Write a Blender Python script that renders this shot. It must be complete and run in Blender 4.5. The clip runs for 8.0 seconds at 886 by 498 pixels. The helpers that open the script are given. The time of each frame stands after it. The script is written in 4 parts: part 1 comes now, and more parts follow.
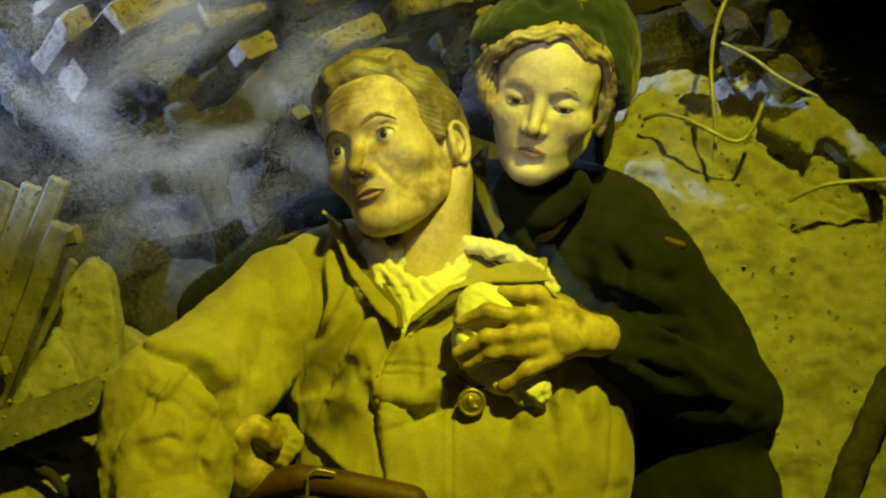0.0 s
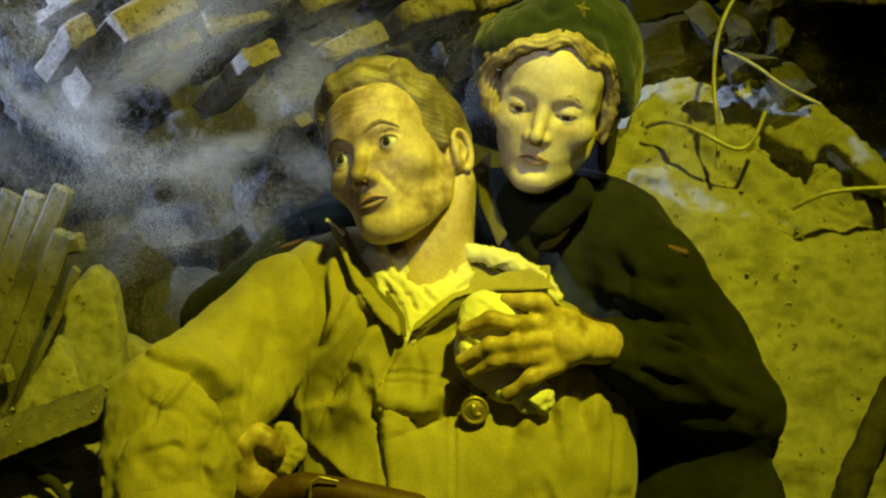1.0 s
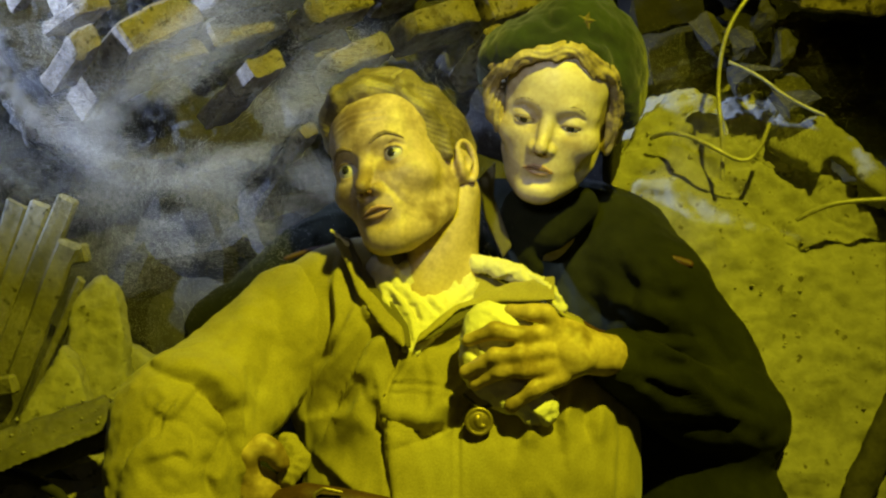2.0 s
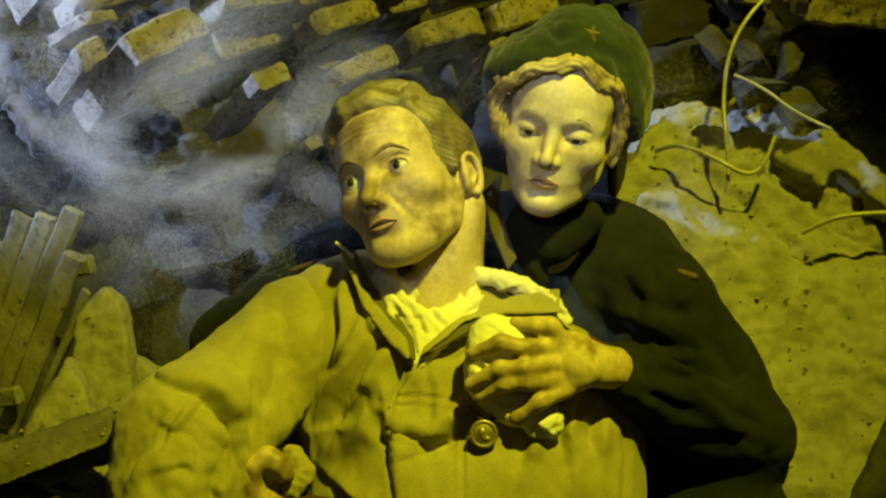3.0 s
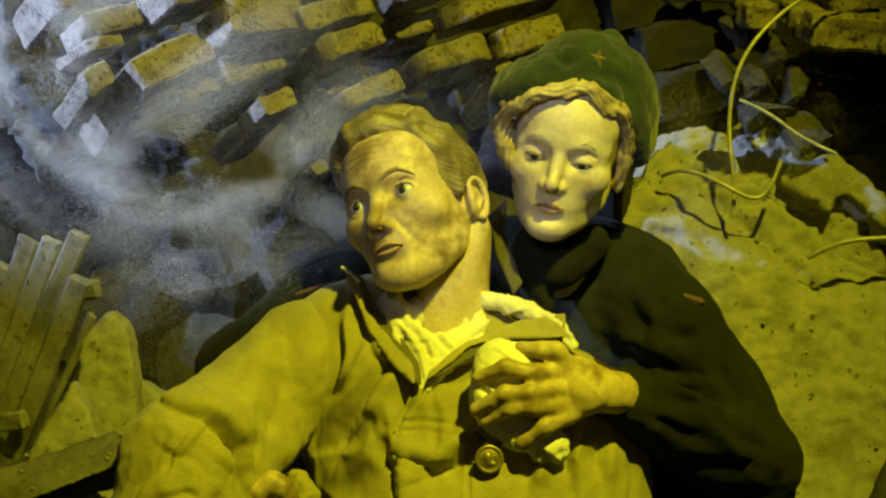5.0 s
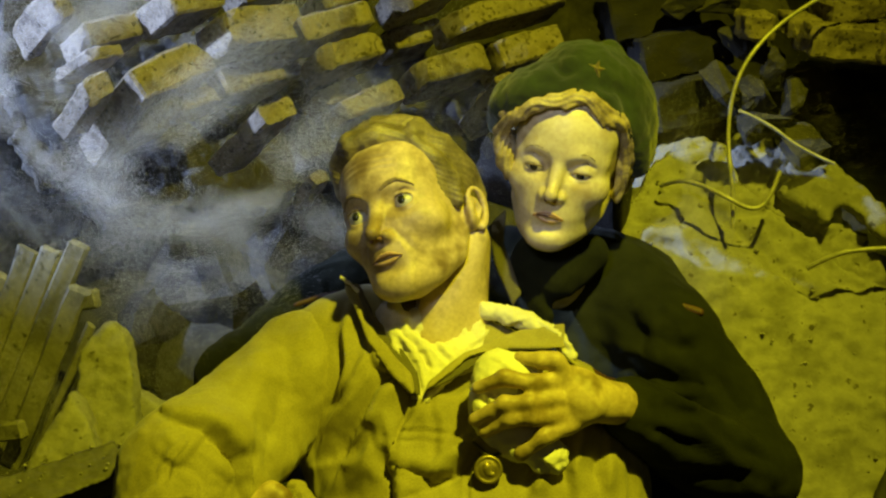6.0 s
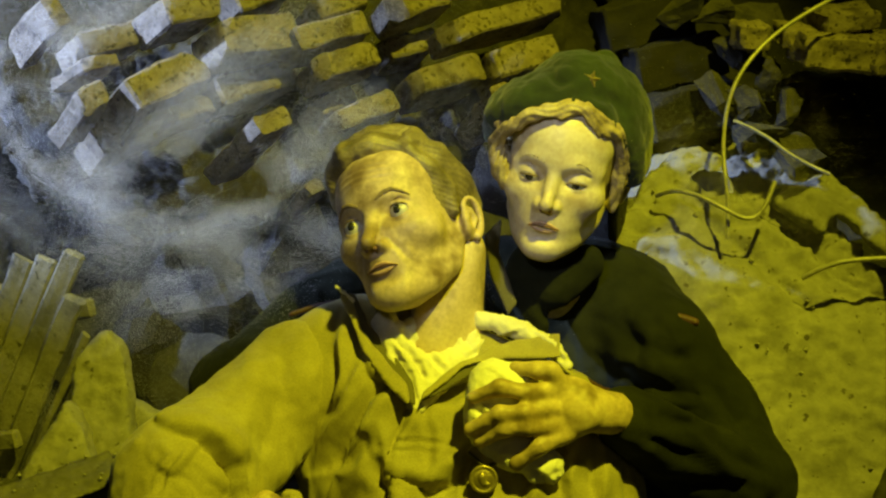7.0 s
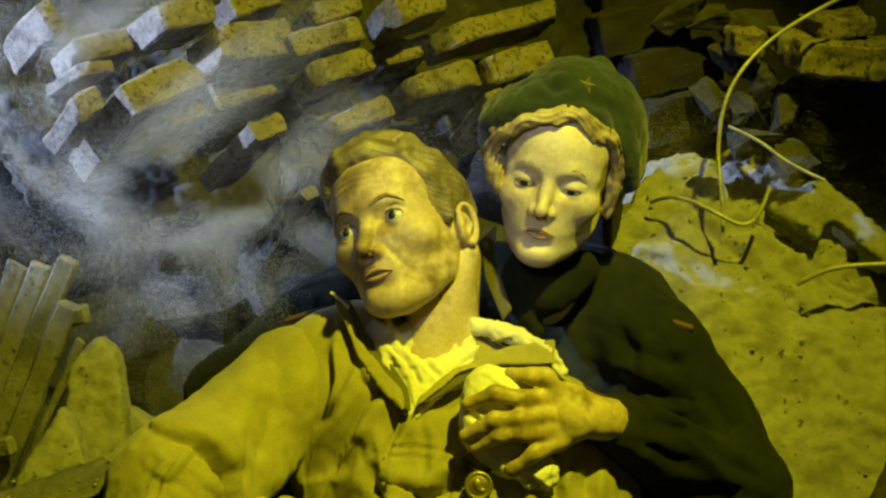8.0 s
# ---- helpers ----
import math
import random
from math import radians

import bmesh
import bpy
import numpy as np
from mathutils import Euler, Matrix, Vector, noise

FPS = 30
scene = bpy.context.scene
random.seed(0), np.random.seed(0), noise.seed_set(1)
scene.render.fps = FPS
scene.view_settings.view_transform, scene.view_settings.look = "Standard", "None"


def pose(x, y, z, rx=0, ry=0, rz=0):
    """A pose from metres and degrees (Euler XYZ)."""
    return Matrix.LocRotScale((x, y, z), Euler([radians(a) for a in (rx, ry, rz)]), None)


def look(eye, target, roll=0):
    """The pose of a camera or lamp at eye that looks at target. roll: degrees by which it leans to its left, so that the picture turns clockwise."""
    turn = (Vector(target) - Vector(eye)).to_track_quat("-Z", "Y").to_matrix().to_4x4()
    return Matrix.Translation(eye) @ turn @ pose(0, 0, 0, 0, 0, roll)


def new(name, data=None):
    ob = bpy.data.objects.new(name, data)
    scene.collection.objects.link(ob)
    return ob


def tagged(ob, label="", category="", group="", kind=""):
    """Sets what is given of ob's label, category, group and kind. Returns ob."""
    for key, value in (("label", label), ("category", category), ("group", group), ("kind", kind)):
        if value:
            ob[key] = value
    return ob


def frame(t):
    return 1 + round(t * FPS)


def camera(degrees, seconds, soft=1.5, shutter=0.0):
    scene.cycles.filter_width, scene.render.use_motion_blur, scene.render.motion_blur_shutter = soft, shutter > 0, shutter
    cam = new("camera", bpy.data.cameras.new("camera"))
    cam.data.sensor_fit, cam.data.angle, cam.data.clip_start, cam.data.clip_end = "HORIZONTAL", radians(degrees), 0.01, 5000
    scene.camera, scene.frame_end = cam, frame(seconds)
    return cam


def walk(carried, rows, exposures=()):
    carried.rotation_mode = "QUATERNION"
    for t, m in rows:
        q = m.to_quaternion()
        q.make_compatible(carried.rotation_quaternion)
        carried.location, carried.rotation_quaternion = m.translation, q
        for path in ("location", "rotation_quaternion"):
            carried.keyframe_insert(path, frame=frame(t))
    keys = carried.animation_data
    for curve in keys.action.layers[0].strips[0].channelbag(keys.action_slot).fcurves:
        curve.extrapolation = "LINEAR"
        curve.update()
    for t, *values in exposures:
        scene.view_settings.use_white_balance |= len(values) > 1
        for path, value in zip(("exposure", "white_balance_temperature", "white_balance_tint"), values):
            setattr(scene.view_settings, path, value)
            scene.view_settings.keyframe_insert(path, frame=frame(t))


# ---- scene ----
cam = camera(34.0, 8.0, soft=2.3)
EYE = (0.0, 0.0, 1.5)
PATH = [(0.0, -0.758, -19.487, -0.003), (0.5, -0.702, -19.327, 0.03), (1.0, -0.653, -19.18, 0.05), (1.5, -0.564, -18.988, 0.051),
        (3.0, -0.238, -18.26, -0.005), (3.5, -0.104, -18.098, -0.002), (4.0, 0.0, -18.0, 0.0), (4.5, 0.0, -17.659, -0.005),
        (5.0, -0.002, -17.291, -0.004), (6.5, -0.064, -16.72, -0.116), (7.0, -0.184, -16.508, -0.155), (7.5, -0.265, -16.374, -0.2),
        (8.0, -0.373, -16.268, -0.2)]
walk(cam, [(t, pose(*EYE, 90 + pitch, roll, yaw)) for t, yaw, pitch, roll in PATH])

# ---- light ----
world = bpy.data.worlds.new("world")
scene.world = world
world.use_nodes = True
world.node_tree.nodes["Background"].inputs[0].default_value = (0.5, 0.55, 0.7, 1)
world.node_tree.nodes["Background"].inputs[1].default_value = 0.0


def lamp(name, kind, eye, target, power, colour, size, cone=70, blend=0.6):
    data = bpy.data.lights.new(name, kind)
    data.energy, data.color = power, colour
    if kind == "AREA":
        data.size = size
    else:
        data.shadow_soft_size = size
    if kind == "SPOT":
        data.spot_size, data.spot_blend = radians(cone), blend
    ob = new(name, data)
    ob.matrix_world = look(eye, target)
    return ob


lamp("yellow_spot", "SPOT", (0.72, 0.85, 3.2), (-0.02, 2.06, 0.95), 375, (1.0, 0.98, 0.025), 0.045, 46, 0.8)
lamp("cool_spot", "SPOT", (-2.2, 2.0, 1.85), (-0.57, 2.29, 1.06), 930, (0.45, 0.6, 1.0), 0.05, 22, 0.85)
lamp("white_spot", "SPOT", (-0.45, 0.05, 2.25), (0.11, 2.02, 0.98), 50, (0.92, 0.95, 1.0), 0.06, 14, 0.9)
# Weak unseen fill lamp, added to lift the front of the group.
lamp("hall_glow", "AREA", (0.3, -1.2, 2.6), (0, 2, 0.8), 1.6, (1.0, 0.9, 0.3), 1.0)

# The group leans back with the heap: x to the right, y up along the lean, z to the front.
SET = pose(0, 1.9021, 0.882, 72)


# ---- shaping ----
def mat(name, colours, scale=8.0, rough=0.8, bump=0.3, fine=120.0, metal=0.0, spots=None, sheen=0.0, stretch=(1, 1, 1), crease=None):
    """A surface of two or three mixed colours with broad stains, fine grain and relief."""
    m = bpy.data.materials.new(name)
    m.use_nodes = True
    nt = m.node_tree
    n, l = nt.nodes, nt.links
    b = n["Principled BSDF"]
    tc = n.new("ShaderNodeTexCoord")
    mp = n.new("ShaderNodeMapping")
    mp.inputs["Scale"].default_value = stretch
    l.new(tc.outputs["Object"], mp.inputs[0])
    info = n.new("ShaderNodeObjectInfo")
    add = n.new("ShaderNodeVectorMath")
    add.operation = "MULTIPLY_ADD"
    comb = n.new("ShaderNodeCombineXYZ")
    l.new(info.outputs["Random"], comb.inputs[0])
    l.new(info.outputs["Random"], comb.inputs[2])
    l.new(comb.outputs[0], add.inputs[0])
    add.inputs[1].default_value = (7, 7, 7)
    l.new(mp.outputs[0], add.inputs[2])
    big = n.new("ShaderNodeTexNoise")
    big.inputs["Scale"].default_value, big.inputs["Detail"].default_value, big.inputs["Roughness"].default_value = scale, 6, 0.62
    small = n.new("ShaderNodeTexNoise")
    small.inputs["Scale"].default_value, small.inputs["Detail"].default_value = fine, 4
    l.new(add.outputs[0], big.inputs[0])
    l.new(add.outputs[0], small.inputs[0])
    ramp = n.new("ShaderNodeValToRGB")
    while len(ramp.color_ramp.elements) < len(colours):
        ramp.color_ramp.elements.new(0.5)
    for i, (e, c) in enumerate(zip(ramp.color_ramp.elements, colours)):
        e.position, e.color = 0.34 + 0.32 * i / max(1, len(colours) - 1), (*c, 1)
    l.new(big.outputs[0], ramp.inputs[0])
    mix = n.new("ShaderNodeMix")
    mix.data_type, mix.blend_type = "RGBA", "OVERLAY"
    mix.inputs[0].default_value = 0.35
    l.new(ramp.outputs[0], mix.inputs[6])
    l.new(small.outputs[0], mix.inputs[7])
    out = mix.outputs[2]
    if spots:
        vor = n.new("ShaderNodeTexNoise")
        vor.inputs["Scale"].default_value, vor.inputs["Detail"].default_value = spots[1], 3
        l.new(add.outputs[0], vor.inputs[0])
        r2 = n.new("ShaderNodeValToRGB")
        r2.color_ramp.elements[0].position, r2.color_ramp.elements[1].position = spots[2], spots[2] + (0.06 if spots[1] > 40 else 0.14)
        l.new(vor.outputs[0], r2.inputs[0])
        mix2 = n.new("ShaderNodeMix")
        mix2.data_type = "RGBA"
        l.new(r2.outputs[0], mix2.inputs[0])
        l.new(out, mix2.inputs[6])
        mix2.inputs[7].default_value = (*spots[0], 1)
        out = mix2.outputs[2]
    l.new(out, b.inputs["Base Color"])
    b.inputs["Roughness"].default_value, b.inputs["Metallic"].default_value = rough, metal
    b.inputs["Sheen Weight"].default_value = sheen
    bp = n.new("ShaderNodeBump")
    bp.inputs["Strength"].default_value, bp.inputs["Distance"].default_value = bump, 0.004
    addh = n.new("ShaderNodeMath")
    addh.operation = "MULTIPLY_ADD"
    addh.inputs[1].default_value = 0.5
    l.new(small.outputs[0], addh.inputs[0])
    l.new(big.outputs[0], addh.inputs[2])
    l.new(addh.outputs[0], bp.inputs["Height"])
    if crease:
        ridge = n.new("ShaderNodeTexNoise")
        ridge.noise_type = "RIDGED_MULTIFRACTAL"
        ridge.inputs["Scale"].default_value, ridge.inputs["Detail"].default_value, ridge.inputs["Distortion"].default_value = crease[0], 3, 0.7
        l.new(add.outputs[0], ridge.inputs[0])
        worn = n.new("ShaderNodeBump")
        worn.inputs["Strength"].default_value, worn.inputs["Distance"].default_value = 1.0, crease[1]
        l.new(ridge.outputs[0], worn.inputs["Height"])
        l.new(worn.outputs[0], bp.inputs["Normal"])
    l.new(bp.outputs[0], b.inputs["Normal"])
    return m


def link(name, verts, faces, mats, idx=None, m=SET, parent=None, smooth=True, **tags):
    me = bpy.data.meshes.new(name)
    me.from_pydata([tuple(v) for v in verts], [], [tuple(f) for f in faces])
    for a in mats:
        me.materials.append(a)
    if idx is not None:
        me.polygons.foreach_set("material_index", np.asarray(idx, dtype=np.int32))
    if smooth:
        me.polygons.foreach_set("use_smooth", np.ones(len(me.polygons), dtype=bool))
    me.update()
    ob = new(name, me)
    if parent:
        ob.parent = parent
    else:
        ob.matrix_world = m
    return tagged(ob, **tags)


def ball(c, r, rot=(0, 0, 0), k=0.0, cut=False):
    return ("ball", Vector(c), Vector(r if isinstance(r, tuple) else (r, r, r)), rot, k, cut)


def limb(pts, radii, k=0.0, cut=False):
    """A rounded tapering limb through the points."""
    return ("limb", [Vector(p) for p in pts], radii, None, k, cut)


def plate(poly, plane, thick, k=0.004, cut=False):
    """A slab with the outline poly (x, y), its middle at z = a x + b y + c."""
    return ("plate", [Vector(p) for p in poly], plane, thick, k, cut)


def distance(prim, X, Y, Z):
    kind, a, b, c, k, cut = prim
    if kind == "ball":
        R = np.array(Euler([radians(v) for v in c]).to_matrix()).T
        P = [X - a.x, Y - a.y, Z - a.z]
        Q = [sum(R[i][j] * P[j] for j in range(3)) / b[i] for i in range(3)]
        k0 = np.sqrt(Q[0] ** 2 + Q[1] ** 2 + Q[2] ** 2)
        k1 = np.sqrt(sum((Q[i] / b[i]) ** 2 for i in range(3))) + 1e-9
        return k0 * (k0 - 1) / k1
    if kind == "limb":
        best = None
        for p, q, ra, rb in zip(a, a[1:], b, b[1:]):
            d = q - p
            t = np.clip(((X - p.x) * d.x + (Y - p.y) * d.y + (Z - p.z) * d.z) / max(d.length_squared, 1e-9), 0, 1)
            e = np.sqrt((X - p.x - t * d.x) ** 2 + (Y - p.y - t * d.y) ** 2 + (Z - p.z - t * d.z) ** 2) - (ra + (rb - ra) * t)
            best = e if best is None else np.minimum(best, e)
        return best
    d2, inside = np.full(X.shape, 1e9, np.float32), np.zeros(X.shape, bool)
    for p, q in zip(a, a[1:] + a[:1]):
        ex, ey = q.x - p.x, q.y - p.y
        t = np.clip(((X - p.x) * ex + (Y - p.y) * ey) / (ex * ex + ey * ey), 0, 1)
        d2 = np.minimum(d2, (X - p.x - t * ex) ** 2 + (Y - p.y - t * ey) ** 2)
        inside ^= ((p.y > Y) != (q.y > Y)) & (X < p.x + (Y - p.y) * ex / (ey if abs(ey) > 1e-9 else 1e-9))
    flat = np.sqrt(d2) * np.where(inside, -1, 1)
    w = np.abs(Z - (b[0] * X + b[1] * Y + b[2])) / math.sqrt(1 + b[0] ** 2 + b[1] ** 2) - c / 2
    return np.maximum(flat, w)


def extent(prim):
    kind, a, b, c = prim[:4]
    if kind == "ball":
        return np.array(a) - max(b), np.array(a) + max(b)
    if kind == "limb":
        P = np.array([list(p) for p in a])
        return P.min(0) - max(b), P.max(0) + max(b)
    P = np.array([[p.x, p.y, b[0] * p.x + b[1] * p.y + b[2]] for p in a])
    return P.min(0) - c, P.max(0) + c


def melt(prims, h):
    """One closed skin round the blended shapes, in steps of h metres."""
    boxes = [extent(p) for p in prims if not p[5]]
    lo = np.min([b[0] for b in boxes], 0) - 4 * h
    hi = np.max([b[1] for b in boxes], 0) + 4 * h
    n = np.ceil((hi - lo) / h).astype(int) + 1
    ax = [(lo[i] + h * np.arange(n[i])).astype(np.float32) for i in range(3)]
    V = np.full(tuple(n), 4 * h, np.float32)
    for p in prims:
        k = max(p[4], 1e-6)
        a, b = extent(p)
        s = [slice(max(0, int((a[i] - k - lo[i]) / h) - 4), max(0, int((b[i] + k - lo[i]) / h) + 5)) for i in range(3)]
        if any(v.stop <= v.start for v in s):
            continue
        X, Y, Z = np.meshgrid(ax[0][s[0]], ax[1][s[1]], ax[2][s[2]], indexing="ij")
        if X.size == 0:
            continue
        d = distance(p, X, Y, Z).astype(np.float32)
        v = V[s[0], s[1], s[2]]
        if p[5]:
            d = -d
            hh = np.maximum(k - np.abs(v - d), 0) / k
            V[s[0], s[1], s[2]] = np.maximum(v, d) + hh * hh * k / 4
        else:
            hh = np.maximum(k - np.abs(v - d), 0) / k
            V[s[0], s[1], s[2]] = np.minimum(v, d) - hh * hh * k / 4
    S = V < 0
    cells = tuple(v - 1 for v in n)
    acc, cnt = np.zeros(cells + (3,), np.float32), np.zeros(cells, np.float32)
    cut = lambda A, o: A[o[0]:o[0] + cells[0], o[1]:o[1] + cells[1], o[2]:o[2] + cells[2]]
    for axis in range(3):
        others = [i for i in range(3) if i != axis]
        for u in (0, 1):
            for w in (0, 1):
                o = [0, 0, 0]
                o[others[0]], o[others[1]] = u, w
                e = list(o)
                e[axis] = 1
                A, B = cut(V, o), cut(V, e)
                hit = (A < 0) != (B < 0)
                t = np.where(hit, A / np.where(hit, A - B, 1), 0)
                for i in range(3):
                    acc[..., i] += np.where(hit, t if i == axis else o[i], 0)
                cnt += hit
    live = cnt > 0
    ident = np.full(cells, -1, np.int64)
    ident[live] = np.arange(live.sum())
    at = np.argwhere(live)
    verts = lo + h * (at + acc[live] / cnt[live][:, None])
    quads = []
    for axis in range(3):
        b, c = (axis + 1) % 3, (axis + 2) % 3
        sl0, sl1 = [slice(1, -1)] * 3, [slice(1, -1)] * 3
        sl0[axis], sl1[axis] = slice(0, -1), slice(1, None)
        A, B = S[tuple(sl0)], S[tuple(sl1)]
        off = np.ones(3, int)
        off[axis] = 0
        for flip in (False, True):
            e = np.argwhere((A & ~B) if not flip else (~A & B)) + off
            if not len(e):
                continue
            q = []
            for db, dc in ((-1, -1), (0, -1), (0, 0), (-1, 0)):
                g = e.copy()
                g[:, b] += db
                g[:, c] += dc
                q.append(ident[g[:, 0], g[:, 1], g[:, 2]])
            q = np.stack(q, 1)
            quads.append(q[:, ::-1] if flip else q)
    quads = np.concatenate(quads)
    return relax(verts, quads, 2), quads


def normals(V, Q):
    a, b = V[Q[:, 2]] - V[Q[:, 0]], V[Q[:, 3]] - V[Q[:, 1]]
    fn = np.cross(a, b)
    N = np.zeros_like(V)
    for i in range(4):
        np.add.at(N, Q[:, i], fn)
    return N / (np.linalg.norm(N, axis=1)[:, None] + 1e-12)


def relax(V, Q, times=2):
    """Evens out a skin."""
    for _ in range(times):
        acc, cnt = np.zeros_like(V), np.zeros(len(V))
        for i in range(4):
            for j in (1, 3):
                np.add.at(acc, Q[:, i], V[Q[:, (i + j) % 4]])
                np.add.at(cnt, Q[:, i], 1)
        V = 0.4 * V + 0.6 * acc / cnt[:, None]
    return V


def fold(V, N, line, width, depth, ridge=0.6):
    """Presses a crease along the line (x, y) into the front of a skin, with a soft swelling beside it."""
    P = np.array(line, float)
    near = np.full(len(V), 1e9)
    along = np.zeros(len(V))
    total = len(P) - 1
    for i in range(total):
        d = P[i + 1] - P[i]
        t = np.clip(((V[:, :2] - P[i]) @ d) / (d @ d), 0, 1)
        e = np.linalg.norm(V[:, :2] - P[i] - t[:, None] * d, axis=1)
        m = e < near
        near[m], along[m] = e[m], (i + t[m]) / total
    fade = np.clip(np.minimum(along, 1 - along) * 5 + 0.25, 0, 1) * np.clip(N[:, 2] * 3, 0, 1)
    g = -np.exp(-(near / width) ** 1.5) + ridge * np.exp(-((near - 1.7 * width) / (0.9 * width)) ** 2)
    return V + N * (depth * fade * g)[:, None]


def drape(V, N, line, width, depth):
    """Lays the cloth over itself along the line (x, y): a full roll on the line's left, a sharp drop on its right."""
    P = np.array(line, float)
    near = np.full(len(V), 1e9)
    along, side = np.zeros(len(V)), np.zeros(len(V))
    total = len(P) - 1
    for i in range(total):
        d = P[i + 1] - P[i]
        rel = V[:, :2] - P[i]
        t = np.clip((rel @ d) / (d @ d), 0, 1)
        e = np.linalg.norm(rel - t[:, None] * d, axis=1)
        m = e < near
        near[m], along[m] = e[m], (i + t[m]) / total
        side[m] = np.sign(d[0] * rel[m, 1] - d[1] * rel[m, 0])
    fade = np.sin(np.pi * np.clip(along, 0.06, 0.94)) ** 0.7 * np.clip(N[:, 2] * 3, 0, 1)
    s = near * side
    g = np.where(s > 0, 0.75 * (s / width * 2 + 0.15) / 1.15 * np.exp(1 - np.maximum(s, 1e-6) / width * 2 - 0.15), -0.8 * np.exp(-(near / width) ** 1.4) * np.minimum(1, near / width * 5 + 0.1))
    return V + N * (depth * fade * np.where(near < 5 * width, g, 0))[:, None]


def rough(V, N, size, amount, seed=0.0, octaves=3, stretch=(1, 1, 1)):
    o = Vector((seed * 3.1, seed * 7.7, seed))
    s = Vector(stretch) / size
    d = np.array([noise.fractal(Vector((v[0] * s.x, v[1] * s.y, v[2] * s.z)) + o, 0.6, 2.1, octaves) for v in V])
    return V + N * (d * amount)[:, None]


class Heap:
    """Gathers skins of several materials into one mesh."""

    def __init__(self):
        self.v, self.f, self.i, self.m, self.n = [], [], [], [], 0

    def add(self, V, Q, material):
        if material not in self.m:
            self.m.append(material)
        self.v.append(np.asarray(V, float))
        self.f += [tuple(int(a) + self.n for a in q) for q in Q]
        self.i += [self.m.index(material)] * len(Q)
        self.n += len(V)

    def link(self, name, m=SET, parent=None, **tags):
        return link(name, np.concatenate(self.v), self.f, self.m, self.i, m, parent, **tags)


def at(m, V):
    M = np.array(m)
    return V @ M[:3, :3].T + M[:3, 3]


# ---- materials ----
SKIN = mat("painted_skin", [(0.27, 0.19, 0.10), (0.52, 0.40, 0.25), (0.61, 0.48, 0.31)], 13, 0.5, 0.15, 160, spots=((0.2, 0.135, 0.065), 17, 0.53))
SKIN_PALE = mat("pale_painted_skin", [(0.48, 0.385, 0.25), (0.68, 0.585, 0.43), (0.6, 0.5, 0.35)], 12, 0.45, 0.12, 160, spots=((0.4, 0.29, 0.16), 15, 0.6))
LIP = mat("painted_lip", [(0.50, 0.32, 0.22), (0.56, 0.37, 0.26)], 30, 0.45, 0.1, 160)
# Dark colour for the shade between the lips and in the nostrils.
MOUTH = mat("mouth_nostril_dark", [(0.13, 0.065, 0.045), (0.18, 0.09, 0.065)], 30, 0.6, 0.1, 160)
EYE_WHITE = mat("eye_white", [(0.46, 0.44, 0.4), (0.54, 0.52, 0.48)], 30, 0.3, 0.0, 160)
IRIS = mat("iris", [(0.02, 0.02, 0.02), (0.035, 0.035, 0.035)], 30, 0.2, 0.0, 160)
HAIR_BROWN = mat("brown_hair", [(0.09, 0.072, 0.042), (0.18, 0.145, 0.085), (0.29, 0.24, 0.145)], 30, 0.5, 0.5, 220)
HAIR_FAIR = mat("fair_hair", [(0.16, 0.12, 0.055), (0.36, 0.28, 0.145), (0.52, 0.43, 0.24)], 30, 0.48, 0.5, 220)
BROW = mat("brow", [(0.18, 0.13, 0.075), (0.26, 0.19, 0.115)], 40, 0.7, 0.4, 220)
KHAKI = mat("khaki_cotton", [(0.25, 0.215, 0.08), (0.33, 0.285, 0.115), (0.39, 0.345, 0.15)], 6, 0.9, 0.25, 420, sheen=0.15, crease=(13, 0.016))
KHAKI_DARK = mat("dark_khaki", [(0.10, 0.09, 0.05), (0.15, 0.13, 0.075)], 8, 0.9, 0.25, 420)
SHIRT = mat("cream_linen", [(0.62, 0.58, 0.46), (0.78, 0.75, 0.64)], 12, 0.9, 0.3, 420, crease=(26, 0.003))
COAT = mat("dark_green_wool", [(0.006, 0.007, 0.004), (0.012, 0.0135, 0.0075), (0.024, 0.026, 0.014)], 5, 0.95, 0.3, 420, sheen=0.02, crease=(11, 0.016))
COAT.node_tree.nodes["Principled BSDF"].inputs["Specular IOR Level"].default_value = 0.12
FELT = mat("green_felt", [(0.009, 0.018, 0.006), (0.017, 0.031, 0.009), (0.03, 0.05, 0.014)], 12, 0.95, 0.35, 380, sheen=0.2)
PIPING = mat("brown_leather", [(0.045, 0.018, 0.013), (0.08, 0.035, 0.024)], 20, 0.6, 0.3, 260)
GAUZE = mat("white_gauze", [(0.74, 0.72, 0.64), (0.84, 0.82, 0.75)], 18, 0.9, 0.4, 380, crease=(30, 0.003))
BRONZE = mat("dull_bronze", [(0.30, 0.24, 0.10), (0.48, 0.40, 0.18)], 60, 0.42, 0.3, 300, metal=0.7)


# ---- figures ----
def sphere(c, r, rings=14, segs=20):
    c = np.array(c)
    V, Q = [], []
    for i in range(rings + 1):
        for j in range(segs):
            a, b = math.pi * i / rings, 2 * math.pi * j / segs
            V.append(c + np.array([math.sin(a) * math.cos(b), math.cos(a), math.sin(a) * math.sin(b)]) * r)
    for i in range(rings):
        for j in range(segs):
            k = (j + 1) % segs
            Q.append((i * segs + j, i * segs + k, (i + 1) * segs + k, (i + 1) * segs + j))
    return np.array(V), Q


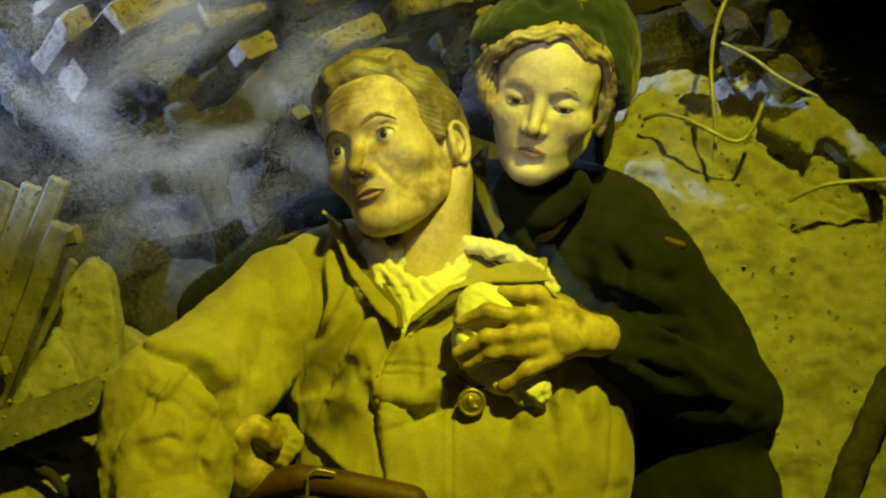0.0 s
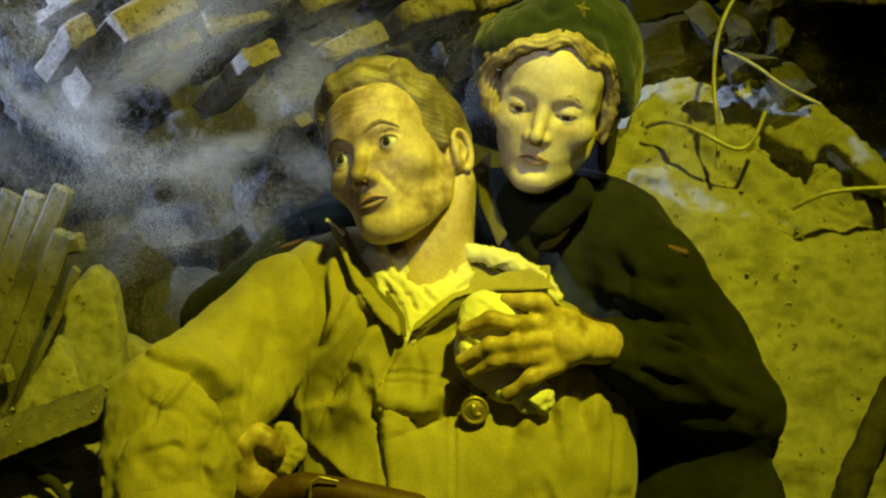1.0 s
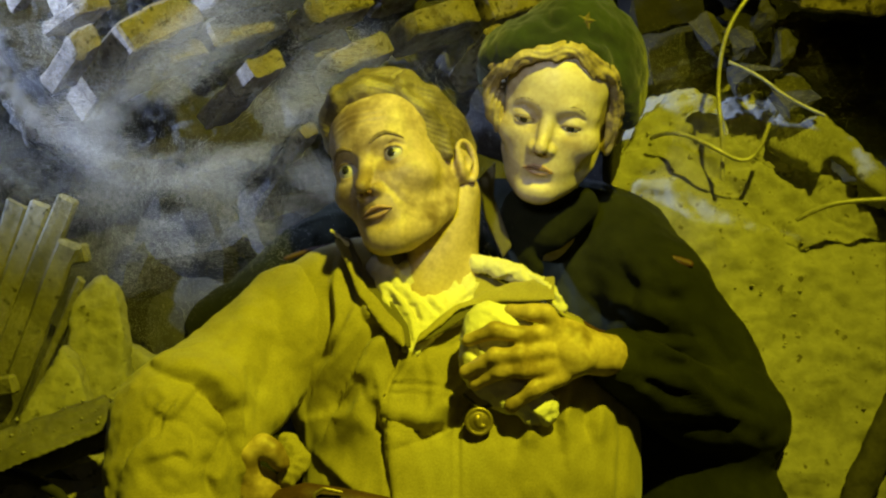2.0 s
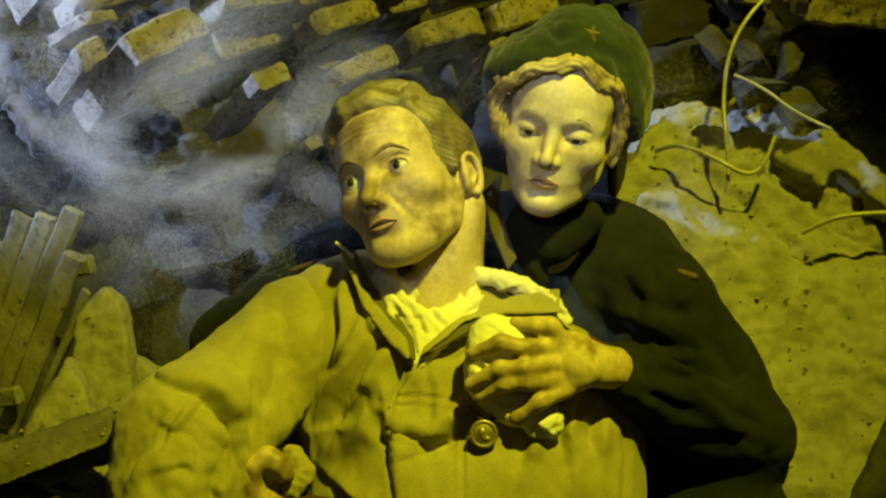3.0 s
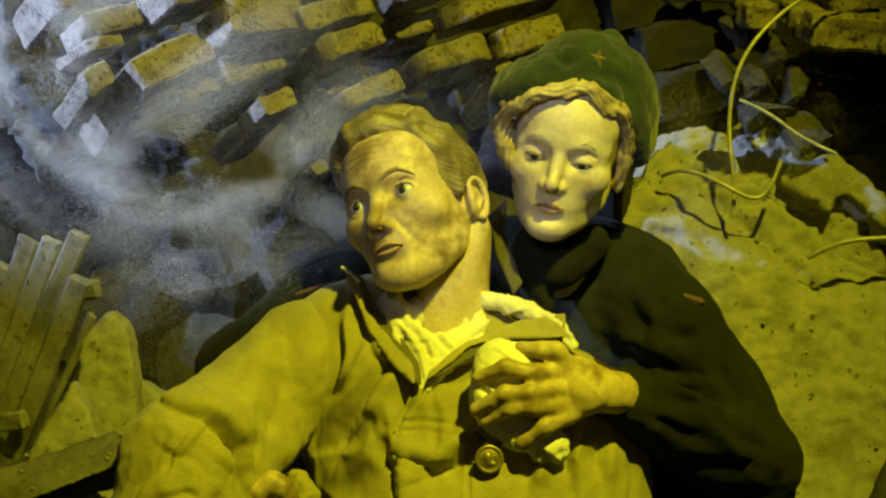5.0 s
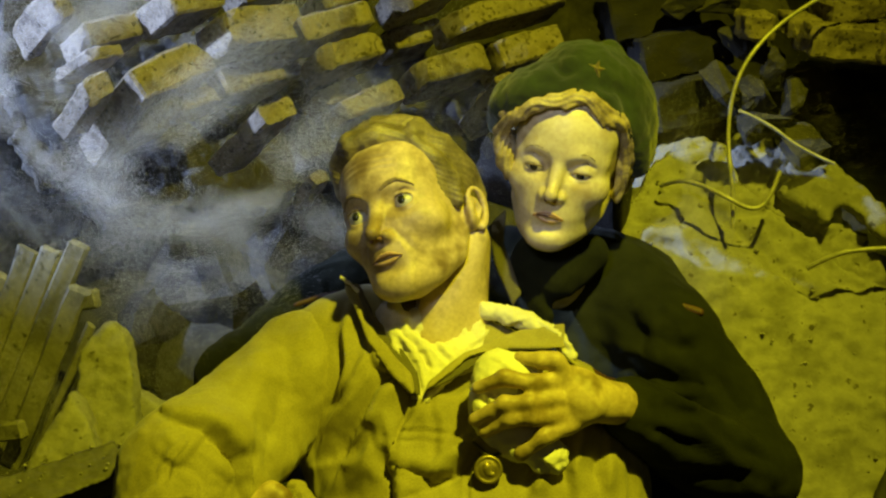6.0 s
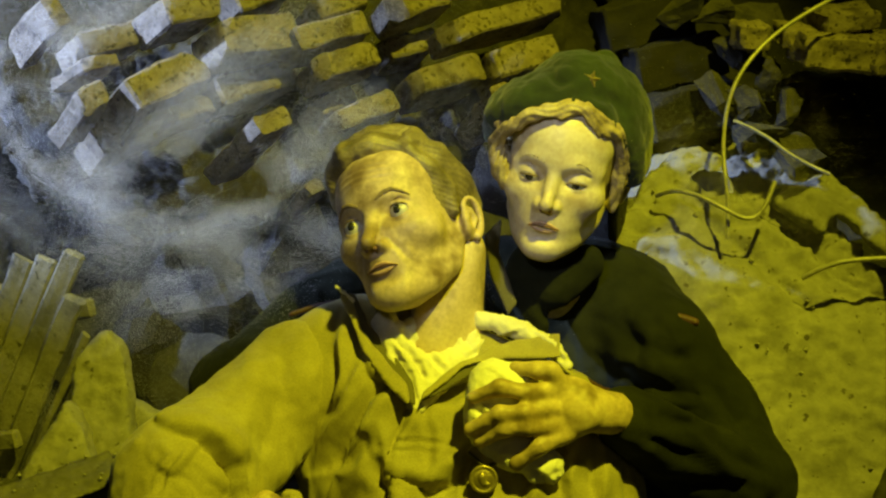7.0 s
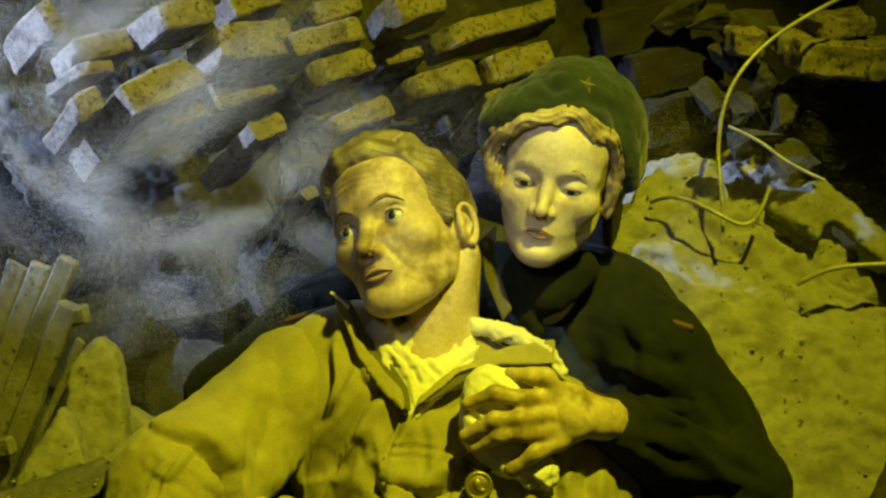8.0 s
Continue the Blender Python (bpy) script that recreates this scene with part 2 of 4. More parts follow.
def head(heap, m, skin, lids=0.0, gaze=(0, 0), lean=1.0, furrow=0.0, parted=0.0, brows=1.0, mouth=1.0, eyes=0.031, nose=(0.0, 0.0), muzzle=0.0):
    """A modelled head in the pose m, facing z with y up."""
    face = [ball((0, 0.035, -0.012), (0.073, 0.086, 0.096)),
            ball((0, -0.004, 0.03), (0.061 * lean, 0.07, 0.058), k=0.03),
            ball((0, 0.052, 0.046), (0.058, 0.046, 0.045), k=0.03),
            ball((0, -0.053, 0.042 - muzzle), (0.036, 0.044, 0.042), k=0.028),
            limb([(0.06 * lean, -0.022, -0.008), (0.053 * lean, -0.055, 0.004), (0.034 * lean, -0.078, 0.036), (0.012, -0.09, 0.064)], [0.009, 0.011, 0.0105, 0.011], k=0.024),
            limb([(-0.06 * lean, -0.022, -0.008), (-0.053 * lean, -0.055, 0.004), (-0.034 * lean, -0.078, 0.036), (-0.012, -0.09, 0.064)], [0.009, 0.011, 0.0105, 0.011], k=0.024),
            ball((0, -0.0925, 0.071 - muzzle), (0.0185, 0.014, 0.015), k=0.014),
            limb([(-0.047, 0.014, 0.062), (-0.024, 0.023, 0.079), (0.024, 0.023, 0.079), (0.047, 0.014, 0.062)], [0.007, 0.0095, 0.0095, 0.007], k=0.018),
            ball((0.047 * lean, -0.02, 0.055), (0.018, 0.014, 0.018), k=0.022), ball((-0.047 * lean, -0.02, 0.055), (0.018, 0.014, 0.018), k=0.022),
            ball((eyes, 0.001, 0.097), (0.0185, 0.0125, 0.013), k=0.012, cut=True), ball((-eyes, 0.001, 0.097), (0.0185, 0.0125, 0.013), k=0.012, cut=True),
            limb([(0, 0.02, 0.082), (0, 0.002, 0.091 + 0.3 * nose[1]), (0, -0.018 + 0.6 * nose[0], 0.101 + 0.8 * nose[1]), (0, -0.029 + nose[0], 0.1085 + nose[1])], [0.0062, 0.0058, 0.0066, 0.0078], k=0.009),
            ball((0, -0.0315 + nose[0], 0.1085 + nose[1]), (0.0082, 0.0072, 0.0075), k=0.004),
            ball((0.0112, -0.0345 + nose[0], 0.0945 + 0.6 * nose[1]), (0.0062, 0.0068, 0.0095), k=0.006), ball((-0.0112, -0.0345 + nose[0], 0.0945 + 0.6 * nose[1]), (0.0062, 0.0068, 0.0095), k=0.006),
            ball((0, -0.0595, 0.0665 - muzzle), (0.027, 0.02, 0.0185), k=0.012),
            ball((0, -0.077, 0.0925 - muzzle), (0.018, 0.0055, 0.0062), k=0.01, cut=True)]
    for s in (1, -1):
        e = Vector((eyes * s, 0.003, 0.0745))
        face += [ball(e, 0.0158, k=0.004),
                 ball(e + Vector((0, -0.0005 - 0.0065 * lids, 0.017)), (0.0165, 0.009 - 0.0058 * lids, 0.016), (0, 0, 4 * s), k=0.0015, cut=True),
                 limb([e + Vector((-0.016 * s, 0.0075, 0.0085)), e + Vector((-0.006 * s, 0.0128, 0.0115)), e + Vector((0.006 * s, 0.0128, 0.0112)), e + Vector((0.0165 * s, 0.007, 0.006))],
                      [0.0009, 0.0014, 0.0014, 0.0009], k=0.0025, cut=True)]
        ear = Vector((0.078 * s, -0.004, -0.012))
        face += [ball(ear, (0.008, 0.024, 0.017), (0, 20 * s, 0), k=0.008),
                 limb([ear + Vector(((0.006 + 0.005 * math.sin(a)) * s, 0.003 + 0.027 * math.cos(a - 0.5), -0.001 - 0.0165 * math.sin(a - 0.5)))
                       for a in [-0.5 + 0.4 * q for q in range(10)]], [0.0032, 0.0036, 0.0038, 0.004, 0.004, 0.004, 0.004, 0.0042, 0.0048, 0.0055], k=0.004),
                 limb([ear + Vector((0.007 * s, 0.014, 0.0)), ear + Vector((0.009 * s, 0.002, -0.008)), ear + Vector((0.006 * s, -0.012, 0.0))], [0.003, 0.003, 0.003], k=0.004),
                 ball(ear + Vector((0.011 * s, -0.002, 0.002)), (0.006, 0.009, 0.006), k=0.003, cut=True)]
    V, Q = melt(face, 0.0016)
    N = normals(V, Q)
    V = rough(V, N, 0.05, 0.0012, 1.0, 2)
    if furrow:
        for y in (0.05, 0.058, 0.067):
            V = fold(V, N, [(-0.035, y - 0.003), (-0.01, y), (0.012, y - 0.002), (0.036, y - 0.004)], 0.0025, furrow)
        for s in (1, -1):
            V = fold(V, N, [(0.017 * s, -0.03), (0.027 * s, -0.045), (eyes * s, -0.062)], 0.004, furrow * 1.5)
    heap.add(at(m, V), Q, skin)
    def skin_at(x, y, over):
        near = V[(np.abs(V[:, 0] - x) < 0.0022) & (np.abs(V[:, 1] - y) < 0.0022) & (V[:, 2] > 0.03)]
        return (x, y, near[:, 2].max() + over)

    half = (-0.025, -0.018, -0.011, -0.005, 0.0, 0.005, 0.011, 0.018, 0.025)
    low = 0.4 * nose[0]
    rise = (-0.0622, -0.0605, -0.0582, -0.0566, -0.0572, -0.0566, -0.0582, -0.0605, -0.0622)
    drop = (-0.0632, -0.0642, -0.0655, -0.0662, -0.0664, -0.0662, -0.0655, -0.0642, -0.0632)
    line = (-0.0632, -0.0618, -0.0606, -0.0604, -0.0608, -0.0604, -0.0606, -0.0618, -0.0632)
    lips = [limb([skin_at(x * mouth, y + low, -0.0008) for x, y in zip(half, rise)], [0.0008, 0.0015, 0.0021, 0.0024, 0.0024, 0.0024, 0.0021, 0.0015, 0.0008], k=0.001),
            limb([skin_at(x * mouth, y + low - parted, -0.0012) for x, y in zip(half, drop)], [0.0008, 0.0017, 0.0027, 0.0031, 0.0033, 0.0031, 0.0027, 0.0017, 0.0008], k=0.001)]
    W, R = melt(lips, 0.0011)
    heap.add(at(m, W), R, LIP)
    # Dark strip in place of a shaded crease between the lips.
    W, R = melt([limb([skin_at(x * mouth, y + low - parted / 2, 0.0012) for x, y in zip(half, line)], [0.001, 0.0012, 0.0013, 0.0014, 0.0014, 0.0014, 0.0013, 0.0012, 0.001])], 0.0009)
    heap.add(at(m, W), R, MOUTH)
    arches = [limb([skin_at((x + eyes - 0.031) * s, y, -0.0008) for x, y in ((0.012, 0.02), (0.022, 0.0255), (0.032, 0.0275), (0.041, 0.0245), (0.049, 0.018))],
                   [0.0016 * brows, 0.0021 * brows, 0.002 * brows, 0.0015 * brows, 0.0008 * brows]) for s in (1, -1)]
    for s in (1, -1):
        # A dark ball stands in for each shaded nostril hole.
        W, R = sphere((0.0058 * s, -0.0392 + nose[0], 0.1035 + 0.9 * nose[1]), 0.0026, 6, 10)
        heap.add(at(m, W), R, MOUTH)
        V, Q = melt([arches[0 if s == 1 else 1]], 0.0012)
        heap.add(at(m, rough(V, normals(V, Q), 0.006, 0.0008, s, 2)), Q, BROW)
        lash = []
        for x in (-0.0135, -0.009, -0.003, 0.003, 0.009, 0.0135):
            y = -0.0005 - 0.0065 * lids + (0.009 - 0.0058 * lids) * math.sqrt(1 - (x / 0.0165) ** 2)
            lash.append((eyes * s + x, 0.003 + y, 0.0745 + math.sqrt(0.0161 ** 2 - x * x - y * y)))
        V, Q = melt([limb(lash, [0.0007, 0.0011, 0.0012, 0.0012, 0.0011, 0.0007])], 0.0009)
        heap.add(at(m, V), Q, BROW)
        V, Q = sphere((eyes * s, 0.003, 0.0745), 0.014)
        heap.add(at(m, V), Q, EYE_WHITE)
        g = Vector((gaze[0], gaze[1], 1)).normalized() * 0.0083
        V, Q = sphere(np.array((eyes * s, 0.003, 0.0745)) + np.array(g), 0.0072, 8, 14)
        heap.add(at(m, V), Q, IRIS)


def cloth(heap, prims, h, material, folds=(), grain=0.004, size=0.09, seed=1.0, stretch=(1, 1, 1), swell=1.0, drapes=()):
    V, Q = melt(prims, h)
    for line, width, depth in drapes:
        V = drape(V, normals(V, Q), line, width, depth)
    if drapes:
        V = relax(V, Q, 2)
    for line, width, depth in folds:
        V = fold(V, normals(V, Q), line, width * swell, depth * swell)
    V = rough(V, normals(V, Q), size, grain, seed, 3, stretch)
    V = rough(V, normals(V, Q), size * 0.32, grain * 0.4, seed + 3, 2, stretch)
    heap.add(V, Q, material)


def hand(heap, wrist, palm, fingers, skin, r=0.0108):
    prims = [limb(wrist, [0.026, 0.029, 0.03])] + [ball(c, s, a, k=0.02) for c, s, a in palm]
    for f in fingers:
        prims.append(limb(f, [r * 1.15, r, r * 0.95, r * 0.85][:len(f)], k=0.007))
        prims += [ball(p, r * 1.05, k=0.006) for p in f[1:-1]]
    V, Q = melt(prims, 0.0028)
    V = rough(V, normals(V, Q), 0.03, 0.0015, 4, 2)
    heap.add(V, Q, skin)


MAN_HEAD = Matrix.Translation((-0.0387, 0.0705, -0.02)) @ pose(0, 0, 0, -20.4, -25.0, 19.7) @ Matrix.Scale(1.09, 4)
WOMAN_HEAD = Matrix.Translation((0.1815, 0.1679, -0.12)) @ pose(0, 0, 0, 13.1, -9.5, -12.6) @ Matrix.Scale(1.083, 4)


def seated_man():
    h = Heap()
    head(h, MAN_HEAD, SKIN, 0.1, (0.03, 0.0), 0.94, 0.0008, 0.0, 1.5, 0.84, 0.0335, (-0.005, 0.004), 0.004)
    hair = [ball((0, 0.046, -0.014), (0.081, 0.09, 0.103)),
            ball((0.004, -0.03, 0.118), (0.1, 0.09, 0.075), k=0.008, cut=True),
            ball((0.10, -0.06, 0.026), (0.06, 0.078, 0.045), k=0.008, cut=True), ball((-0.10, -0.06, 0.026), (0.06, 0.078, 0.045), k=0.008, cut=True),
            ball((0, -0.13, -0.02), (0.12, 0.085, 0.12), k=0.01, cut=True),
            limb([(0.042, 0.09, 0.062), (0.012, 0.099, 0.08), (-0.024, 0.1, 0.082), (-0.05, 0.088, 0.07), (-0.066, 0.055, 0.05)], [0.01, 0.015, 0.017, 0.015, 0.009], k=0.014),
            limb([(0.045, 0.106, 0.035), (0.0, 0.12, 0.05), (-0.04, 0.112, 0.045)], [0.016, 0.021, 0.019], k=0.02),
            limb([(0.05, 0.098, 0.054), (0.066, 0.085, 0.02), (0.07, 0.06, -0.03), (0.062, 0.04, -0.07)], [0.01, 0.016, 0.016, 0.014], k=0.014),
            limb([(0.053, 0.083, 0.062), (0.066, 0.058, 0.044), (0.074, 0.034, 0.02), (0.074, 0.006, 0.012)], [0.007, 0.01, 0.01, 0.006], k=0.01),
            limb([(0.044, 0.104, 0.07), (0.05, 0.118, 0.03), (0.048, 0.128, -0.02)], [0.003, 0.0035, 0.003], k=0.006, cut=True)]
    V, Q = melt(hair, 0.0022)
    N = normals(V, Q)
    V = V + N * (0.0005 * np.sin((V[:, 1] + 0.5 * V[:, 0] + 0.016 * np.sin(V[:, 2] * 37 + V[:, 0] * 60)) * 2 * math.pi / 0.009))[:, None]
    V = rough(V, N, 0.03, 0.0035, 3, 2, (1, 0.6, 0.3))
    h.add(at(MAN_HEAD, V), Q, HAIR_BROWN)
    neck = [limb([(0.0127, 0.0446, -0.0400), (0.0150, -0.0309, -0.0300), (0.0127, -0.1101, -0.0300)], [0.056, 0.05, 0.062]),
            limb([(0.0455, 0.0557, -0.0100), (0.0241, -0.0225, 0.0100), (-0.0070, -0.0921, 0.0150)], [0.014, 0.012, 0.014], k=0.02),
            limb([(-0.0109, -0.0070, 0.0000), (-0.0147, -0.0768, 0.0100)], [0.016, 0.012], k=0.03)]
    V, Q = melt(neck, 0.0035)
    h.add(V, Q, SKIN)
    cloth(h, [ball((-0.0031, -0.1084, 0.0000), (0.075, 0.075, 0.03)), limb([(-0.0714, -0.0497, 0.0100), (-0.0552, -0.0912, 0.0350), (-0.0294, -0.1611, 0.0700)], [0.018, 0.022, 0.014], k=0.012),
              limb([(0.0512, -0.1001, 0.0100), (0.0046, -0.1142, 0.0350), (-0.0256, -0.1573, 0.0700)], [0.022, 0.024, 0.014], k=0.012), ball((-0.0298, -0.1217, 0.0380), (0.025, 0.04, 0.014), k=0.012),
              limb([(0.0608, -0.0445, 0.0000), (0.1136, -0.0599, 0.0050), (0.1560, -0.0807, 0.0100), (0.1781, -0.1076, 0.0150)], [0.012, 0.014, 0.013, 0.008], k=0.01), limb([(-0.1385, 0.0008, 0.0050), (-0.1146, -0.0194, 0.0150)], [0.004, 0.004])], 0.003, SHIRT,
          [([(-0.0655, -0.0616), (-0.0343, -0.0928), (-0.0148, -0.1240)], 0.004, 0.006), ([(-0.0616, -0.0811), (-0.0382, -0.1162), (-0.0265, -0.1552)], 0.004, 0.006), ([(-0.0460, -0.0616), (-0.0109, -0.0928), (0.0125, -0.1162)], 0.004, 0.005),
           ([(0.0359, -0.1006), (0.0749, -0.0772), (0.1139, -0.0616)], 0.004, 0.005), ([(0.1295, -0.0616), (0.1568, -0.0850), (0.1763, -0.1045)], 0.003, 0.004)], 0.003, 0.025, 6, (1.6, 1.0, 1))
    body = [ball((-0.0060, -0.2407, -0.0300), (0.19, 0.185, 0.125)), ball((0.1373, -0.2995, 0.0000), (0.14, 0.175, 0.115), k=0.05),
            limb([(-0.1800, -0.1180, -0.0600), (-0.0678, -0.0760, -0.0700), (0.0760, -0.1298, -0.0300), (0.1607, -0.1825, 0.0000)], [0.066, 0.058, 0.055, 0.055], k=0.04),
            limb([(-0.1157, -0.0930, -0.0600), (-0.0815, -0.1560, -0.0100)], [0.06, 0.08], k=0.05),
            ball((0.0450, -0.3814, 0.0000), (0.218, 0.2, 0.14), k=0.05),
            ball((0.0008, -0.0708, 0.0700), (0.075, 0.085, 0.075), (0, 0, 12), k=0.01, cut=True), ball((-0.0267, -0.1252, 0.1000), (0.025, 0.05, 0.05), (0, 0, 12), k=0.01, cut=True)]
    sleeve = [limb([(-0.1951, -0.1240, -0.0500), (-0.2540, -0.1900, 0.0100), (-0.3210, -0.2640, 0.0950)], [0.068, 0.074, 0.086], k=0.05),
              limb([(-0.3253, -0.2586, 0.1000), (-0.3330, -0.3185, 0.1400), (-0.3329, -0.3897, 0.1800)], [0.09, 0.085, 0.075], k=0.03)]
    deep = [([(-0.1006, -0.1162), (-0.1217, -0.1474), (-0.1513, -0.1771)], 0.006, 0.0036),
        ([(-0.0304, -0.1669), (-0.0562, -0.1981), (-0.0624, -0.2488), (-0.0562, -0.3268), (-0.053, -0.397)], 0.004, 0.0036),
        ([(-0.0608, -0.202), (-0.0265, -0.2012), (0.0109, -0.2051)], 0.003, 0.0024),
        ([(-0.0616, -0.2051), (-0.0608, -0.2551), (-0.0359, -0.2691), (0.0031, -0.252)], 0.003, 0.0024),
        ([(-0.0562, -0.2145), (-0.0226, -0.2145), (0.0047, -0.2176)], 0.0025, 0.0012),
        ([(0.0374, -0.202), (0.0328, -0.28), (0.032, -0.397)], 0.003, 0.003),
        ([(-0.0187, -0.1669), (-0.0094, -0.1942), (-0.0109, -0.2332)], 0.006, 0.003),
        ([(0.2465, -0.202), (0.2504, -0.28), (0.2426, -0.3736)], 0.006, 0.0042),
        ([(0.1451, -0.3346), (0.1568, -0.3658), (0.1529, -0.4048)], 0.006, 0.0036),
        ([(-0.2076, -0.0972), (-0.2014, -0.1659), (-0.2166, -0.2193), (-0.2303, -0.2726)], 0.014, 0.022)]
    rolls = [([(-0.0387, -0.1418), (-0.0587, -0.133), (-0.0845, -0.1493), (-0.1029, -0.1825), (-0.125, -0.223), (-0.1396, -0.2599)], 0.0184, 0.019),
        ([(-0.133, -0.0385), (-0.1402, -0.0755), (-0.1327, -0.1198), (-0.151, -0.1715)], 0.0161, 0.0126),
        ([(-0.1032, -0.0754), (-0.0883, -0.1161), (-0.0661, -0.1286)], 0.0138, 0.0111),
        ([(-0.1032, -0.0828), (-0.1179, -0.1272), (-0.1399, -0.1641), (-0.1619, -0.2157)], 0.0184, 0.0126),
        ([(-0.0548, -0.2436), (-0.0104, -0.256), (0.0265, -0.2302), (0.0486, -0.2007)], 0.0138, 0.0222),
        ([(0.0152, -0.1048), (-0.0143, -0.127), (-0.0328, -0.158), (-0.0585, -0.2156), (-0.0658, -0.2598)], 0.0115, 0.0126),
        ([(0.0389, -0.1417), (0.036, -0.2007), (0.0332, -0.2744)], 0.0057, 0.0079),
        ([(-0.0362, -0.2759), (0.0154, -0.2523), (0.0597, -0.2007)], 0.0138, 0.019),
        ([(-0.0837, -0.1967), (-0.1099, -0.2338), (-0.1434, -0.2447)], 0.0207, 0.019),
        ([(-0.1438, -0.3155), (-0.0994, -0.3457), (-0.0698, -0.3683)], 0.0161, 0.019),
        ([(-0.0727, -0.2116), (-0.0634, -0.2713), (-0.0548, -0.346)], 0.0138, 0.0158),
        ([(0.1779, -0.2079), (0.1632, -0.2447), (0.1705, -0.2815)], 0.0161, 0.019),
        ([(0.1336, -0.2374), (0.1188, -0.2595), (0.1115, -0.2816)], 0.0161, 0.0158),
        ([(0.2149, -0.2152), (0.209, -0.252), (0.2111, -0.283)], 0.0138, 0.0158)]
    cloth(h, body, 0.004, KHAKI, deep, 0.003, 0.11, 1, (1.3, 0.7, 1), 1.0, rolls)
    arm = [([(-0.3214, -0.2083), (-0.337, -0.2293), (-0.3448, -0.2566)], 0.004, 0.0045),
        ([(-0.2168, -0.0667), (-0.2053, -0.1278), (-0.2129, -0.185), (-0.2319, -0.2421), (-0.2432, -0.2954)], 0.022, 0.012)]
    bends = [([(-0.3496, -0.1742), (-0.3014, -0.1845), (-0.2764, -0.2013), (-0.2549, -0.2268), (-0.2466, -0.2594), (-0.2447, -0.2993)], 0.0184, 0.0277),
        ([(-0.3536, -0.2211), (-0.3359, -0.2312), (-0.3147, -0.2334)], 0.0115, 0.006),
        ([(-0.3132, -0.2227), (-0.3017, -0.205), (-0.2895, -0.1908)], 0.0115, 0.006),
        ([(-0.3538, -0.2835), (-0.3116, -0.2732), (-0.2907, -0.2909)], 0.0103, 0.007),
        ([(-0.2895, -0.2325), (-0.2574, -0.2616), (-0.2398, -0.305)], 0.0184, 0.0075),
        ([(-0.2976, -0.2768), (-0.3009, -0.2521), (-0.3183, -0.2379)], 0.0115, 0.0075),
        ([(-0.3535, -0.2553), (-0.3712, -0.2693), (-0.3855, -0.2974)], 0.0138, 0.0075),
        ([(-0.2696, -0.2769), (-0.2733, -0.3052), (-0.2665, -0.3335)], 0.0161, 0.0151)]
    cloth(h, sleeve, 0.0038, KHAKI, arm, 0.003, 0.07, 2, (1, 1, 1), 1.0, bends)
    cuff = [limb([(-0.3222, -0.3819, 0.2000), (-0.3207, -0.4158, 0.2200)], [0.07, 0.07])]
    cloth(h, cuff, 0.005, KHAKI, (), 0.003, 0.05, 3)
    # Collar, lapels, placket, pocket and belt.
    for poly, plane, thick, stuff in (
            # A darker khaki plate shows past the edge of each lapel.
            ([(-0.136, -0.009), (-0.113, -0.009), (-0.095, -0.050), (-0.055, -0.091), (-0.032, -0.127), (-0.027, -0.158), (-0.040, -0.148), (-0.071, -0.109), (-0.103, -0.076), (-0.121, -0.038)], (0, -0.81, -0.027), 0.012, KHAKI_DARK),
            ([(-0.135, -0.012), (-0.117, -0.016), (-0.101, -0.061), (-0.071, -0.094), (-0.042, -0.128), (-0.036, -0.154), (-0.063, -0.132), (-0.098, -0.090), (-0.119, -0.046)], (0, -0.81, -0.017), 0.012, KHAKI),
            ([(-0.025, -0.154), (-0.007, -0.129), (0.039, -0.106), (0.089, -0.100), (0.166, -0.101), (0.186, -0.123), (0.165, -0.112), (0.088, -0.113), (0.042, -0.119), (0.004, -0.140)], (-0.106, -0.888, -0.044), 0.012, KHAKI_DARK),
            ([(-0.024, -0.152), (-0.016, -0.135), (0.029, -0.101), (0.074, -0.082), (0.140, -0.067), (0.170, -0.063), (0.170, -0.096), (0.088, -0.098), (0.039, -0.105)], (-0.106, -0.888, -0.034), 0.012, KHAKI)):
        V, Q = melt([plate(poly, plane, thick)], 0.003)
        V = rough(V, normals(V, Q), 0.05, 0.004, 5, 2)
        h.add(V, Q, stuff)
    V, Q = melt([limb([(-0.1897, -0.2771, 0.1000), (-0.1752, -0.2962, 0.1200), (-0.1889, -0.3202, 0.1300)], [0.014, 0.016, 0.014])], 0.003)
    h.add(rough(V, normals(V, Q), 0.03, 0.006, 12, 3), Q, KHAKI)
    V, Q = melt([limb([(-0.1509, -0.3659, 0.1750), (-0.1492, -0.3319, 0.1780), (-0.1379, -0.3247, 0.1780), (-0.1151, -0.3297, 0.1780)], [0.0025] * 4)], 0.0018)
    h.add(V, Q, BRONZE)
    V, Q = melt([limb([(-0.2217, -0.3603, 0.1300), (-0.1616, -0.3420, 0.1500), (-0.0962, -0.3509, 0.1600), (-0.0171, -0.3669, 0.1700)], [0.02, 0.02, 0.02, 0.02])], 0.004)
    h.add(V, Q, PIPING)
    return h.link("mannequin", label="reclining male mannequin in khaki jacket and cream shirt", category="mannequin")


